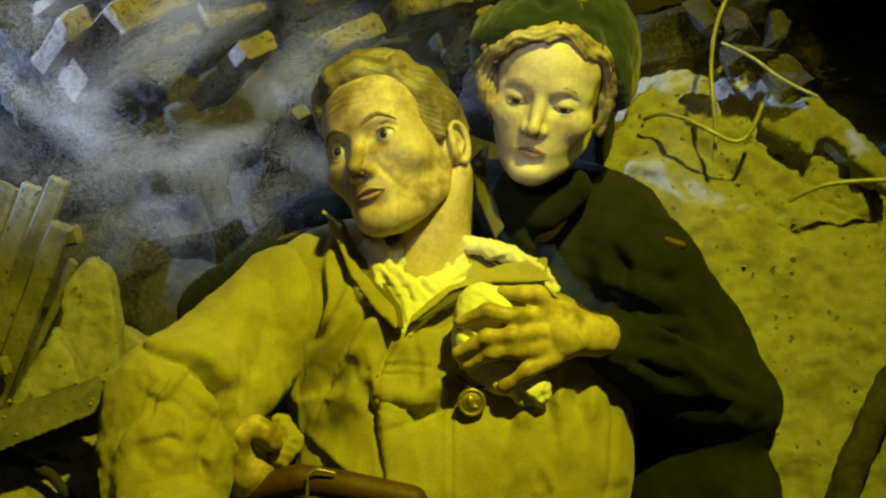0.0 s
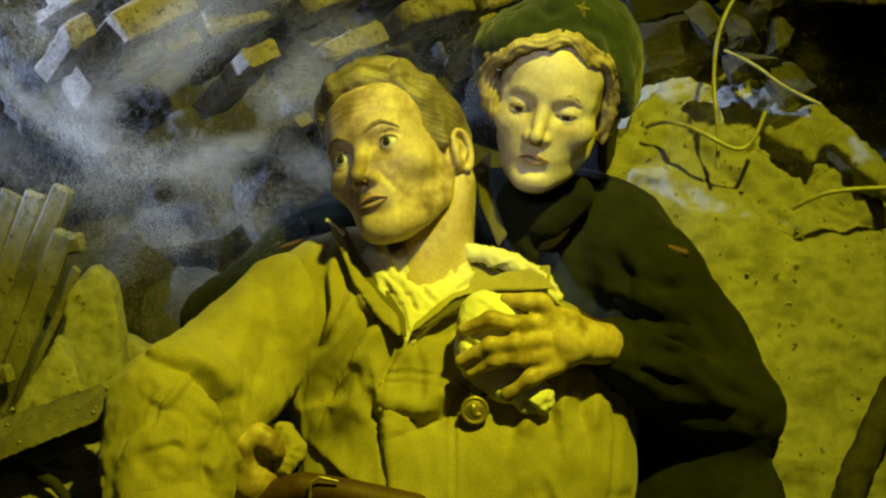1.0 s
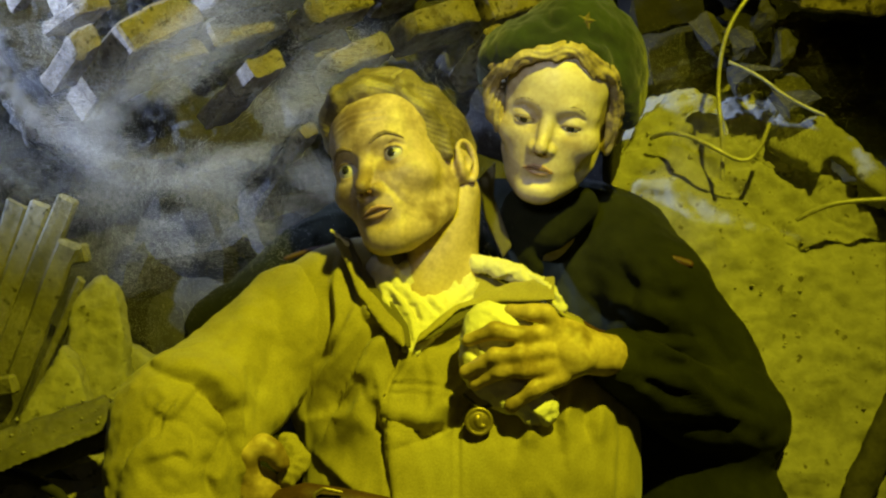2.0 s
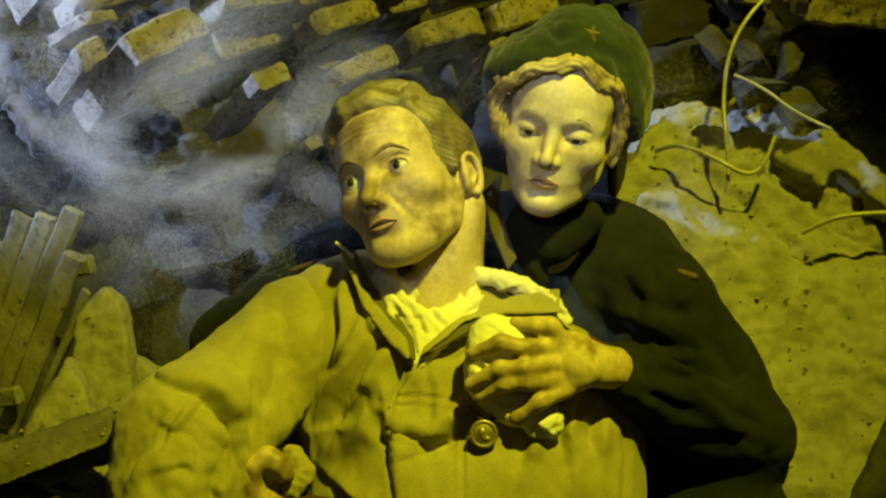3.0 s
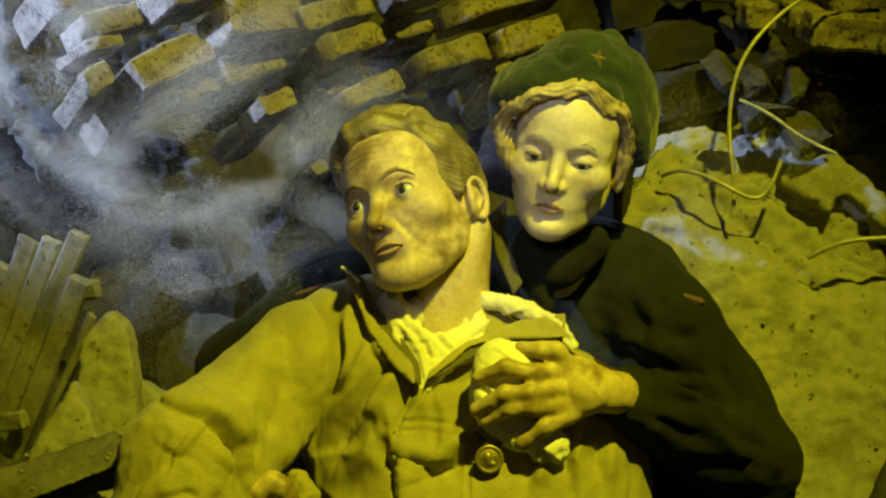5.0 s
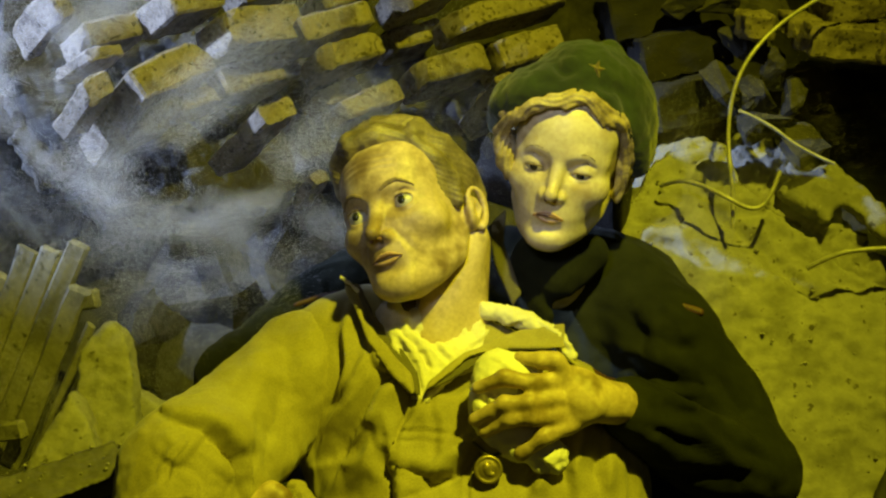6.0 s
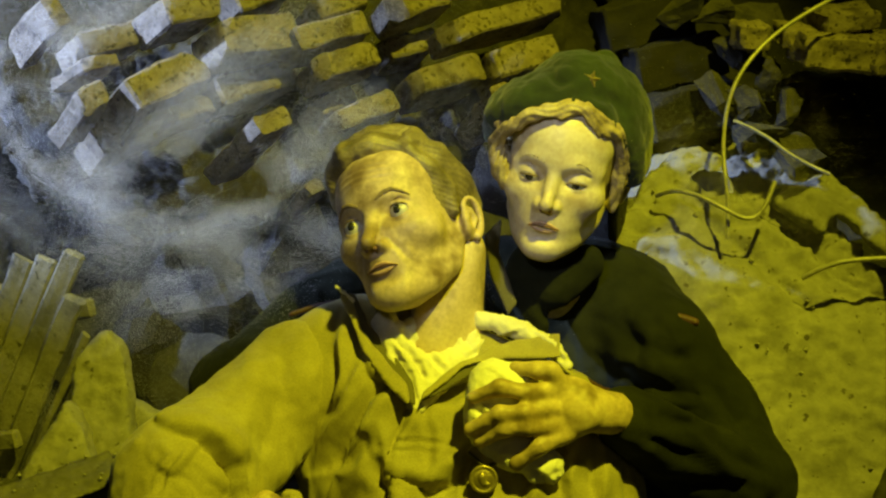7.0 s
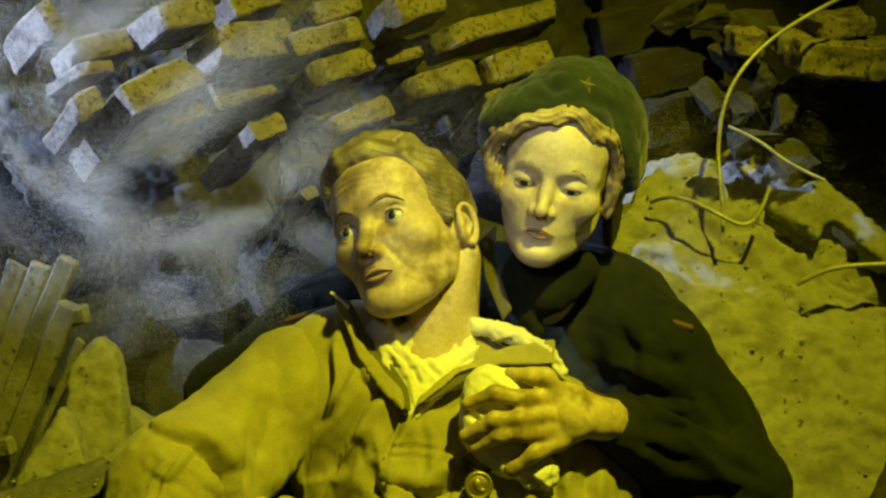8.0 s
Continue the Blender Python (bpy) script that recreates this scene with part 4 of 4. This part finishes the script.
def ruined_wall():
    core, plane = [(-0.767, 0.636), (0.329, 0.669), (0.323, 0.416), (0.124, 0.258), (-0.088, 0.159), (-0.316, 0.115), (-0.539, 0.114), (-0.680, 0.144), (-0.748, 0.301)], (-0.38, -0.3, -0.68)
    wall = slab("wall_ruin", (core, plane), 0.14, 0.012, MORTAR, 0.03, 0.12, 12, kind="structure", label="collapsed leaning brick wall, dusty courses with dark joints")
    # Broken courses: every brick shows its end, lit from above, with its long side to the left: end, length, height, depth, lean, yaw, tilt, chips
    ends = [
        ((0.0289, 0.3732, -0.4999), 0.144, 0.046, 0.119, 8.5, -0.7, -4.5, 1),
        ((0.1586, 0.412, -0.5614), 0.142, 0.053, 0.122, 9.1, -3.5, -3.9, 1),
        ((-0.1132, 0.3019, -0.4252), 0.136, 0.036, 0.099, 7.1, 2.7, 2.9, 4),
        ((-0.1466, 0.3844, -0.4325), 0.116, 0.042, 0.099, 9.0, 3.4, -3.7, 2),
        ((-0.2902, 0.4189, -0.3836), 0.14, 0.061, 0.122, 10.0, 6.9, -11.2, 2),
        ((-0.1717, 0.4366, -0.4354), 0.154, 0.042, 0.099, 10.2, 4.0, -2.4, 4),
        ((-0.0257, 0.5063, -0.5113), 0.122, 0.052, 0.103, 11.4, 0.6, -0.5, 1),
        ((0.1247, 0.4844, -0.566), 0.243, 0.04, 0.105, 10.7, -2.8, -5.3, 3),
        ((-0.4131, 0.3215, -0.2201), 0.141, 0.055, 0.264, 8.2, 10.5, 6.9, 1),
        ((-0.4472, 0.2692, -0.2634), 0.064, 0.026, 0.092, 6.8, 11.2, 5.6, 2),
        ((-0.385, 0.2904, -0.3136), 0.085, 0.03, 0.094, 7.2, 9.4, -1.8, 1),
        ((-0.2448, 0.2579, -0.1916), 0.06, 0.032, 0.224, 6.7, 6.4, 0.4, 1),
        ((-0.5155, 0.2905, -0.1814), 0.048, 0.036, 0.148, 7.6, 13.3, 9.4, 1),
        ((-0.5187, 0.3508, -0.2452), 0.058, 0.022, 0.122, 8.9, 13.0, -11.2, 1),
        ((-0.3991, 0.4597, -0.3503), 0.102, 0.05, 0.128, 11.1, 9.6, -4.5, 2),
        ((-0.5857, 0.4256, -0.2171), 0.029, 0.055, 0.166, 10.9, 14.8, 5.5, 1),
        ((0.1209, 0.3398, -0.5283), 0.05, 0.042, 0.206, 7.7, -2.7, 2.5, 1),
        ((-0.1876, 0.1623, -0.2605), 0.03, 0.026, 0.108, 4.1, 4.7, 5.5, 1),
        ((-0.0441, 0.4381, -0.5869), 0.104, 0.038, 0.106, 9.6, 1.0, -4.8, 1),
        ((-0.5328, 0.4135, -0.3853), 0.126, 0.041, 0.097, 9.8, 12.6, -3.1, 1),
        ((-0.3042, 0.3534, -0.4617), 0.165, 0.049, 0.101, 8.2, 7.0, -2.6, 2),
        ((-0.1748, 0.326, -0.5066), 0.081, 0.033, 0.102, 7.4, 4.0, 2.5, 1),
        ((-0.3049, 0.5108, -0.5008), 0.109, 0.045, 0.102, 11.5, 7.0, -0.9, 2),
        ((-0.1664, 0.5076, -0.5553), 0.098, 0.042, 0.104, 11.2, 3.7, -2.6, 3)]
    turn = Matrix(((0.8, -0.45, 0.39), (0.28, 0.86, 0.42), (-0.53, -0.23, 0.82))).to_4x4()
    for i, (end, l, hgt, dep, lean, yaw, tilt, chip) in enumerate(ends):
        ob = new("brick", brick_mesh(70 + i, l, hgt, dep, 0.0045, chip + 1))
        ob.parent = wall
        ob.matrix_basis = Matrix.Translation(end) @ pose(0, 0, 0, lean, yaw, 0) @ pose(0, 0, 0, 0, 0, tilt) @ turn @ Matrix.Translation((0, 0, -dep / 2))
    return wall


def chunk(name, seed, spot, size, turn, material, parent=None, **tags):
    rnd = random.Random(seed)
    bm = bmesh.new()
    for _ in range(14):
        v = Vector((rnd.uniform(-1, 1), rnd.uniform(-1, 1), rnd.uniform(-1, 1)))
        v /= max(abs(v.x), abs(v.y), abs(v.z)) ** 0.7 + 0.05
        bm.verts.new(Vector((v.x * size[0] / 2, v.y * size[1] / 2, v.z * size[2] / 2)))
    bmesh.ops.convex_hull(bm, input=bm.verts[:])
    for v in [v for v in bm.verts if not v.link_faces]:
        bm.verts.remove(v)
    bmesh.ops.triangulate(bm, faces=bm.faces[:])
    bmesh.ops.subdivide_edges(bm, edges=bm.edges[:], cuts=3, use_grid_fill=True)
    o = Vector((seed * 1.7, seed * 0.3, 0))
    s = min(size)
    bm.normal_update()
    moves = [(v, v.normal * noise.fractal(v.co * (2.2 / s) + o, 0.8, 2.2, 4) * s * 0.10) for v in bm.verts]
    for v, d in moves:
        v.co += d
    me = bpy.data.meshes.new(name)
    bm.to_mesh(me)
    bm.free()
    me.materials.append(material)
    ob = new(name, me)
    if parent:
        ob.parent = parent
        ob.matrix_basis = Matrix.Translation(spot) @ pose(0, 0, 0, *turn)
    else:
        ob.matrix_world = SET @ Matrix.Translation(spot) @ pose(0, 0, 0, *turn)
    return tagged(ob, **tags)


def concrete():
    slab("concrete_slab", ([(0.207, 0.056), (0.256, 0.101), (0.304, 0.141), (0.344, 0.184), (0.380, 0.224), (0.433, 0.240), (0.467, 0.217), (0.482, 0.160), (0.519, 0.117), (0.557, 0.082), (0.606, 0.037), (0.671, -0.013), (0.748, -0.033), (0.683, -0.441), (0.178, -0.443)], (0.03, -0.49, -0.332)),
         0.12, 0.0075, CONCRETE, 0.018, 0.13, 13,
         [((0.3555, 0.0538, -0.2620), 0.034), ((0.5388, -0.0542, -0.1720), 0.03), ((0.5886, -0.0403, -0.2000), 0.016), ((0.5727, -0.2791, -0.0800), 0.012), ((0.4427, 0.1574, -0.3600), 0.03)],
         [([(0.3813, 0.1934), (0.4449, 0.0996), (0.5285, 0.0180), (0.6507, -0.0998)], 0.012, 0.012), ([(0.4090, 0.0996), (0.3552, 0.0816), (0.3014, 0.0996)], 0.010, 0.008)],
         label="broken concrete slab with pits and holes, dusty, leaning on the heap", category="concrete slab")
    slab("broken_slab", ([(0.570, 0.144), (0.666, 0.207), (0.722, 0.129), (0.763, 0.085), (0.760, 0.019), (0.724, 0.064), (0.695, 0.100), (0.671, 0.120), (0.652, 0.110), (0.642, 0.091), (0.616, 0.111)], (0.2, -0.6, -0.5)),
         0.05, 0.007, CONCRETE, 0.008, 0.08, 14, label="pointed broken piece of concrete lying on the slab", category="concrete piece")
    slab("rock_layer", ([(0.511, 0.238), (0.548, 0.267), (0.603, 0.230), (0.624, 0.178), (0.630, 0.104), (0.601, 0.087), (0.521, 0.140)], (0.1, -0.5, -0.52)), 0.07, 0.007, STONE, 0.02, 0.08, 15,
         label="upright jagged layer of rock behind the slab", category="rock")
    slab("rock_layer", ([(0.607, 0.224), (0.675, 0.168), (0.679, 0.098), (0.794, 0.001), (0.783, -0.074), (0.620, 0.015), (0.619, 0.108)], (0.12, -0.45, -0.53)), 0.07, 0.007, STONE, 0.024, 0.09, 25,
         label="broken layer of rock under the pointed concrete piece", category="rock")


def left_rubble():
    panel = new("lath_panel")
    panel.matrix_world = SET
    tagged(panel, "dusty panel of split wooden laths propped against the heap", "lath panel")
    rnd = random.Random(21)
    for i, (spot, length, wide) in enumerate([((-0.5816, -0.1836, -0.2177), 0.267, 0.0127), ((-0.612, -0.1548, -0.2355), 0.336, 0.0281), ((-0.6351, -0.1254, -0.251), 0.406, 0.0283), ((-0.6744, -0.1313, -0.2632), 0.397, 0.0284), ((-0.709, -0.126, -0.2767), 0.413, 0.0286), ((-0.7548, -0.1452, -0.2879), 0.373, 0.0287), ((-0.8026, -0.1682, -0.2989), 0.326, 0.0289), ((-0.8527, -0.1958, -0.3095), 0.268, 0.029)]):
        me = brick_mesh(140 + i, wide * 1.2, length, 0.018, 0.003, 2)
        me.materials[0] = WOOD
        ob = new("lath", me)
        ob.parent = panel
        ob.matrix_basis = Matrix.Translation(Vector(spot) + Vector((0, 0, rnd.uniform(-0.004, 0.004)))) @ pose(0, 0, 0, 14, rnd.uniform(-5, 5), -25.5 + rnd.uniform(-0.6, 0.6))
    for i, y in enumerate((-0.05, -0.25)):
        me = brick_mesh(150 + i, 0.26, 0.03, 0.02, 0.002, 0)
        me.materials[0] = WOOD
        ob = new("batten", me)
        ob.parent = panel
        ob.matrix_basis = Matrix.Translation((-0.66 - 0.1 * i, y, -0.31 - 0.25 * (y + 0.05))) @ pose(0, 0, 0, 10, -18, 8)
    slab("stone_block", ([(-0.532, -0.112), (-0.514, -0.083), (-0.487, -0.060), (-0.463, -0.087), (-0.454, -0.133), (-0.444, -0.206), (-0.430, -0.251), (-0.459, -0.295), (-0.506, -0.288), (-0.535, -0.215)], (0.1, -0.2, -0.12)), 0.05, 0.006, STONE, 0.006, 0.09, 17,
         label="upright slab of grey stone beside the board", category="stone")
    slab("stone_block", ([(-0.524, -0.161), (-0.496, -0.200), (-0.477, -0.238), (-0.470, -0.276), (-0.525, -0.284), (-0.585, -0.284), (-0.569, -0.242)], (0.05, -0.35, -0.1)), 0.06, 0.006, STONE, 0.006, 0.08, 18, label="crumbling stone at the foot of the board", category="stone")
    slab("stone_block", ([(-0.493, -0.129), (-0.461, -0.172), (-0.407, -0.201), (-0.388, -0.238), (-0.448, -0.273), (-0.468, -0.214)], (0.1, -0.2, -0.2)), 0.05, 0.006, STONE, 0.006, 0.09, 19, label="narrow stone wedged behind the sleeve", category="stone")
    beam = slab("steel_beam", ([(-0.635, -0.284), (-0.447, -0.223), (-0.417, -0.245), (-0.421, -0.260), (-0.564, -0.315), (-0.618, -0.333)], (0.05, -1, -0.18)), 0.012, 0.004, STEEL, 0.003, 0.05, 20,
                label="dusty steel channel beam lying on the rubble", category="beam")
    slab("web", ([(-0.661, -0.348), (-0.594, -0.327), (-0.428, -0.262), (-0.426, -0.287), (-0.490, -0.316), (-0.600, -0.364), (-0.667, -0.387)], (0.05, 0.5, 0.2)), 0.012, 0.004, STEEL, 0.003, 0.05, 21, parent=beam)
    V, Q = melt([limb([(-0.5748, -0.2763, -0.0300), (-0.5326, -0.2608, -0.0200)], [0.011, 0.011])], 0.003)
    link("pipe_stub", V, Q, [STONE], label="short dusty pipe stub on the beam", category="pipe")
    V, Q = melt([limb([(-0.6363, -0.3158, 0.0200), (-0.5563, -0.3312, 0.0300), (-0.5076, -0.3547, 0.0400), (-0.4708, -0.3947, 0.0500)], [0.008] * 4)], 0.003)
    link("cable", V, Q, [BLACK], label="thick dark cable lying over the rubble", category="cable")
    # The last lump is unseen, added behind her head to stop cool light.
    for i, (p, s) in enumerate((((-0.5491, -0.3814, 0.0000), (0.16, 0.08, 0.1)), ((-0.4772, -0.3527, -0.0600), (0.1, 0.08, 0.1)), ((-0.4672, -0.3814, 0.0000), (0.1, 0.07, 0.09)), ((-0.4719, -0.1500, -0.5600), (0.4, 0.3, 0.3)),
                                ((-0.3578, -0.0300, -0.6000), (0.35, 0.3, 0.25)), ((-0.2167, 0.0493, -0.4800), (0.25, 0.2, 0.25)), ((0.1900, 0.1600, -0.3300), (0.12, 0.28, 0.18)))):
        # Lumps from the fourth on are darkened in colour against stray lamp light.
        chunk("rock", 40 + i, p, s, (10 * i, 15 * i, 20 * i), STONE if i < 3 else SHADED_MASONRY, label="dark lump of rubble; the last is unseen and blocks light" if i > 2 else "dusty lump of broken stone by the beam", category="rock")


def right_rubble():
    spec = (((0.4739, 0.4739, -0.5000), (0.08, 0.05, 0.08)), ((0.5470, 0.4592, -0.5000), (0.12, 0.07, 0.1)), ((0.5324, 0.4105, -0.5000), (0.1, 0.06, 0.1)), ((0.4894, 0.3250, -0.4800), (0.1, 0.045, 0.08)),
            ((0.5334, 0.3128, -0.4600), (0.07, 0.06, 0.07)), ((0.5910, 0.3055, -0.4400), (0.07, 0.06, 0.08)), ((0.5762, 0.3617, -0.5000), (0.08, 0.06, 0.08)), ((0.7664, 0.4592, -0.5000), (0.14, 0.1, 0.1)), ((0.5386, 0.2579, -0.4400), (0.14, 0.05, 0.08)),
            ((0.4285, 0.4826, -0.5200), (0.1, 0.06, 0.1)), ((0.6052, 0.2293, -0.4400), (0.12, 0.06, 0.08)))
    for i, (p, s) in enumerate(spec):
        chunk("rock", 60 + i, p, s, (20 + 9 * i, 13 * i, 5 - 6 * i), DIM_STONE, label="jagged dusty lump of broken masonry in the heap", category="rock", group="broken masonry")
    wall = slab("wall_remnant", ([(0.328, 0.666), (0.969, 0.650), (0.953, 0.405), (0.682, 0.398), (0.563, 0.312), (0.425, 0.269), (0.320, 0.314)], (0.1, -0.2, -0.74)), 0.08, 0.012, MORTAR, 0.02, 0.1, 22, kind="structure", label="remnant of brick wall, its shade put into dark colours")
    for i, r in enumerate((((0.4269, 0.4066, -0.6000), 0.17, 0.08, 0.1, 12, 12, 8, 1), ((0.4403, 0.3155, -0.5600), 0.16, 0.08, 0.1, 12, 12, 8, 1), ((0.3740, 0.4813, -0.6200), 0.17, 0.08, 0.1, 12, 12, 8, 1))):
        # These bricks get their shade from the darkened colour.
        brick(wall, 90 + i, *r).data.materials[0] = SHADED_MASONRY
    for i, r in enumerate((((0.6758, 0.3992, -0.4200), 0.15, 0.055, 0.1, -6, 20, 10, 2), ((0.6861, 0.4558, -0.4400), 0.1, 0.035, 0.1, 4, 20, 10, 2), ((0.5334, 0.4308, -0.4600), 0.055, 0.04, 0.08, -4, 18, 8, 1),
                           ((0.7655, 0.3926, -0.4200), 0.1, 0.06, 0.1, -4, 20, 8, 2), ((0.6077, 0.4262, -0.4500), 0.06, 0.04, 0.08, -10, 18, 8, 2))):
        brick(wall, 110 + i, *r)


def low_pieces():
    chunk("rock", 85, (0.4862, -0.3712, -0.1200), (0.055, 0.1, 0.05), (10, 20, 8), STONE, label="pale broken stone behind the elbow", category="rock")
    V, Q = melt([limb([(0.6644, -0.2391, -0.0500), (0.6144, -0.3317, -0.0300), (0.5809, -0.4069, -0.0100)], [0.02, 0.022, 0.022])], 0.005)
    link("post", rough(V, normals(V, Q), 0.05, 0.004, 31, 3), Q, [DIM_STONE], label="dark post leaning against the slab", category="post")


def crumbs():
    """Small crumbs of plaster and brick lying on the slab and the beam, far too many to count."""
    rnd = random.Random(8)
    V, F = [], []

    def crumb(p, r):
        n = len(V)
        for d in ((1, 0, 0), (-1, 0, 0), (0, 1, 0), (0, -1, 0), (0, 0, 1), (0, 0, -1)):
            V.append(Vector(p) + Vector(d) * r * rnd.uniform(0.5, 1.3))
        for a in (0, 1):
            for c in (2, 3):
                for g in (4, 5):
                    F.append((n + a, n + c, n + g) if (a + c + g) % 2 == 0 else (n + a, n + g, n + c))
    for _ in range(260):
        x, y = rnd.uniform(0.22, 0.72), rnd.uniform(-0.42, 0.16)
        if x < 0.3 + 0.5 * max(0.0, 0.05 - y) or y > 0.42 - 0.62 * x:
            continue
        crumb((x, y, 0.03 * x - 0.49 * y - 0.332 + 0.058 + rnd.uniform(-0.006, 0.008)), rnd.choice((0.002, 0.003, 0.004, 0.006)))
    for _ in range(26):
        x = rnd.uniform(-0.62, -0.42)
        y = -0.29 + 0.35 * (x + 0.62) + rnd.uniform(-0.03, 0.02)
        crumb((x, y, 0.05 * x - y - 0.18 + 0.011), rnd.choice((0.0015, 0.002, 0.004)))
    link("debris", V, F, [STONE], smooth=False, kind="stuff", label="small crumbs of plaster and brick strewn about")


def rods():
    for name, pts, r, label in (
            ("wire", [(0.6602, 0.4763, -0.3000), (0.5922, 0.4411, -0.2800), (0.5165, 0.3887, -0.2600), (0.4704, 0.3343, -0.2500), (0.4502, 0.2817, -0.2500), (0.4440, 0.2203, -0.2500), (0.4464, 0.1669, -0.2400), (0.4508, 0.1232, -0.2400), (0.4490, 0.0751, -0.2400)], 0.0034,
             "long bent pale wire hanging over the concrete"),
            ("wire", [(0.3480, 0.1444, -0.3000), (0.3639, 0.1532, -0.2700), (0.3984, 0.1450, -0.2400), (0.4381, 0.1221, -0.2200), (0.4684, 0.1048, -0.2200), (0.4901, 0.1065, -0.2200), (0.5074, 0.1307, -0.2200), (0.5186, 0.1636, -0.2200)], 0.0036,
             "hooked reinforcing wire sticking out of the concrete"),
            ("wire", [(0.5543, 0.0137, -0.2000), (0.5833, 0.0332, -0.1800), (0.6314, 0.0432, -0.1700), (0.7075, 0.0449, -0.1700)], 0.004, "thin curved wire beside the slab"),
            ("wire", [(0.4841, 0.2724, -0.3600), (0.5257, 0.2519, -0.3400), (0.5780, 0.2054, -0.3300), (0.6298, 0.1819, -0.3200)], 0.003, "thin dark wire among the rocks")):
        cu = bpy.data.curves.new(name, "CURVE")
        cu.dimensions, cu.bevel_depth, cu.bevel_resolution = "3D", r, 3
        sp = cu.splines.new("NURBS")
        sp.points.add(len(pts) - 1)
        sp.order_u, sp.use_endpoint_u, sp.resolution_u = 3, True, 8
        for q, p in zip(sp.points, pts):
            q.co = (*p, 1)
        cu.materials.append(WIRE)
        ob = new(name, cu)
        ob.matrix_world = SET
        tagged(ob, label, "wire")


room()
heap_ground()
ruined_wall()
concrete()
left_rubble()
right_rubble()
low_pieces()
crumbs()
rods()


# ---- smoke ----
def smoke():
    """Thin smoke as a drift of very fine flakes, thicker in some swirls than in others."""
    m = bpy.data.materials.new("smoke_flake")
    m.use_nodes = True
    n, l = m.node_tree.nodes, m.node_tree.links
    bsdf = n["Principled BSDF"]
    bsdf.inputs["Base Color"].default_value = (0.8, 0.76, 0.75, 1)
    bsdf.inputs["Roughness"].default_value = 1.0
    tr = n.new("ShaderNodeBsdfTranslucent")
    tr.inputs[0].default_value = (0.8, 0.76, 0.75, 1)
    mix = n.new("ShaderNodeMixShader")
    mix.inputs[0].default_value = 0.5
    l.new(bsdf.outputs[0], mix.inputs[1])
    l.new(tr.outputs[0], mix.inputs[2])
    l.new(mix.outputs[0], n["Material Output"].inputs[0])
    rng = np.random.default_rng(5)
    # centre, spread, share
    clouds = (((-0.6700, 0.1467, -0.2000), (0.13, 0.2, 0.05), 1050000), ((-0.4100, 0.0800, -0.1800), (0.19, 0.14, 0.05), 470000), ((-0.5489, 0.3645, -0.2200), (0.26, 0.14, 0.05), 420000),
              ((-0.2500, 0.1369, -0.1800), (0.14, 0.12, 0.05), 260000), ((0.5585, 0.1769, -0.1500), (0.12, 0.05, 0.04), 60000),
              ((0.3488, 0.2105, -0.1500), (0.14, 0.05, 0.04), 44000))
    lo, step, n = np.array((-1.1, -0.55, -0.45)), np.array((0.014, 0.014, 0.03)), (160, 80, 22)
    swirl = np.empty(n)
    for i in range(n[0]):
        for j in range(n[1]):
            for k in range(n[2]):
                v = Vector(lo + step * (i, j, k))
                swirl[i, j, k] = noise.fractal(Vector((v.x * 6 + 1.5 * math.sin(v.y * 7), v.y * 8 + 0.9 * math.sin(v.x * 9), v.z * 6)), 0.8, 2.0, 4)
    pts = []
    for c, s, share in clouds:
        p = rng.normal(size=(share * 4, 3)) * s + c
        g = np.clip((p - lo) / step, 0, np.array(n) - 1.01)
        a, q = g.astype(int), g % 1
        w = sum(swirl[a[:, 0] + x, a[:, 1] + y, a[:, 2] + z] * np.abs(1 - x - q[:, 0]) * np.abs(1 - y - q[:, 1]) * np.abs(1 - z - q[:, 2])
                for x in (0, 1) for y in (0, 1) for z in (0, 1))
        keep = p[rng.random(len(p)) < np.clip(0.14 + 0.9 * w, 0.02, 1)]
        pts.append(keep[:share])
    P = np.concatenate(pts)
    k = len(P)
    d = rng.normal(size=(k, 3, 3)) * 0.00024
    V = (P[:, None, :] + d).reshape(-1, 3).astype(np.float32)
    me = bpy.data.meshes.new("smoke")
    me.vertices.add(3 * k)
    me.vertices.foreach_set("co", V.ravel())
    me.loops.add(3 * k)
    me.loops.foreach_set("vertex_index", np.arange(3 * k, dtype=np.int32))
    me.polygons.add(k)
    me.polygons.foreach_set("loop_start", np.arange(0, 3 * k, 3, dtype=np.int32))
    me.update(calc_edges=True)
    me.materials.append(m)
    ob = new("smoke", me)
    ob.matrix_world = SET
    return tagged(ob, "thin grey smoke drifting before the bricks and figures", "smoke", kind="stuff")


smoke()
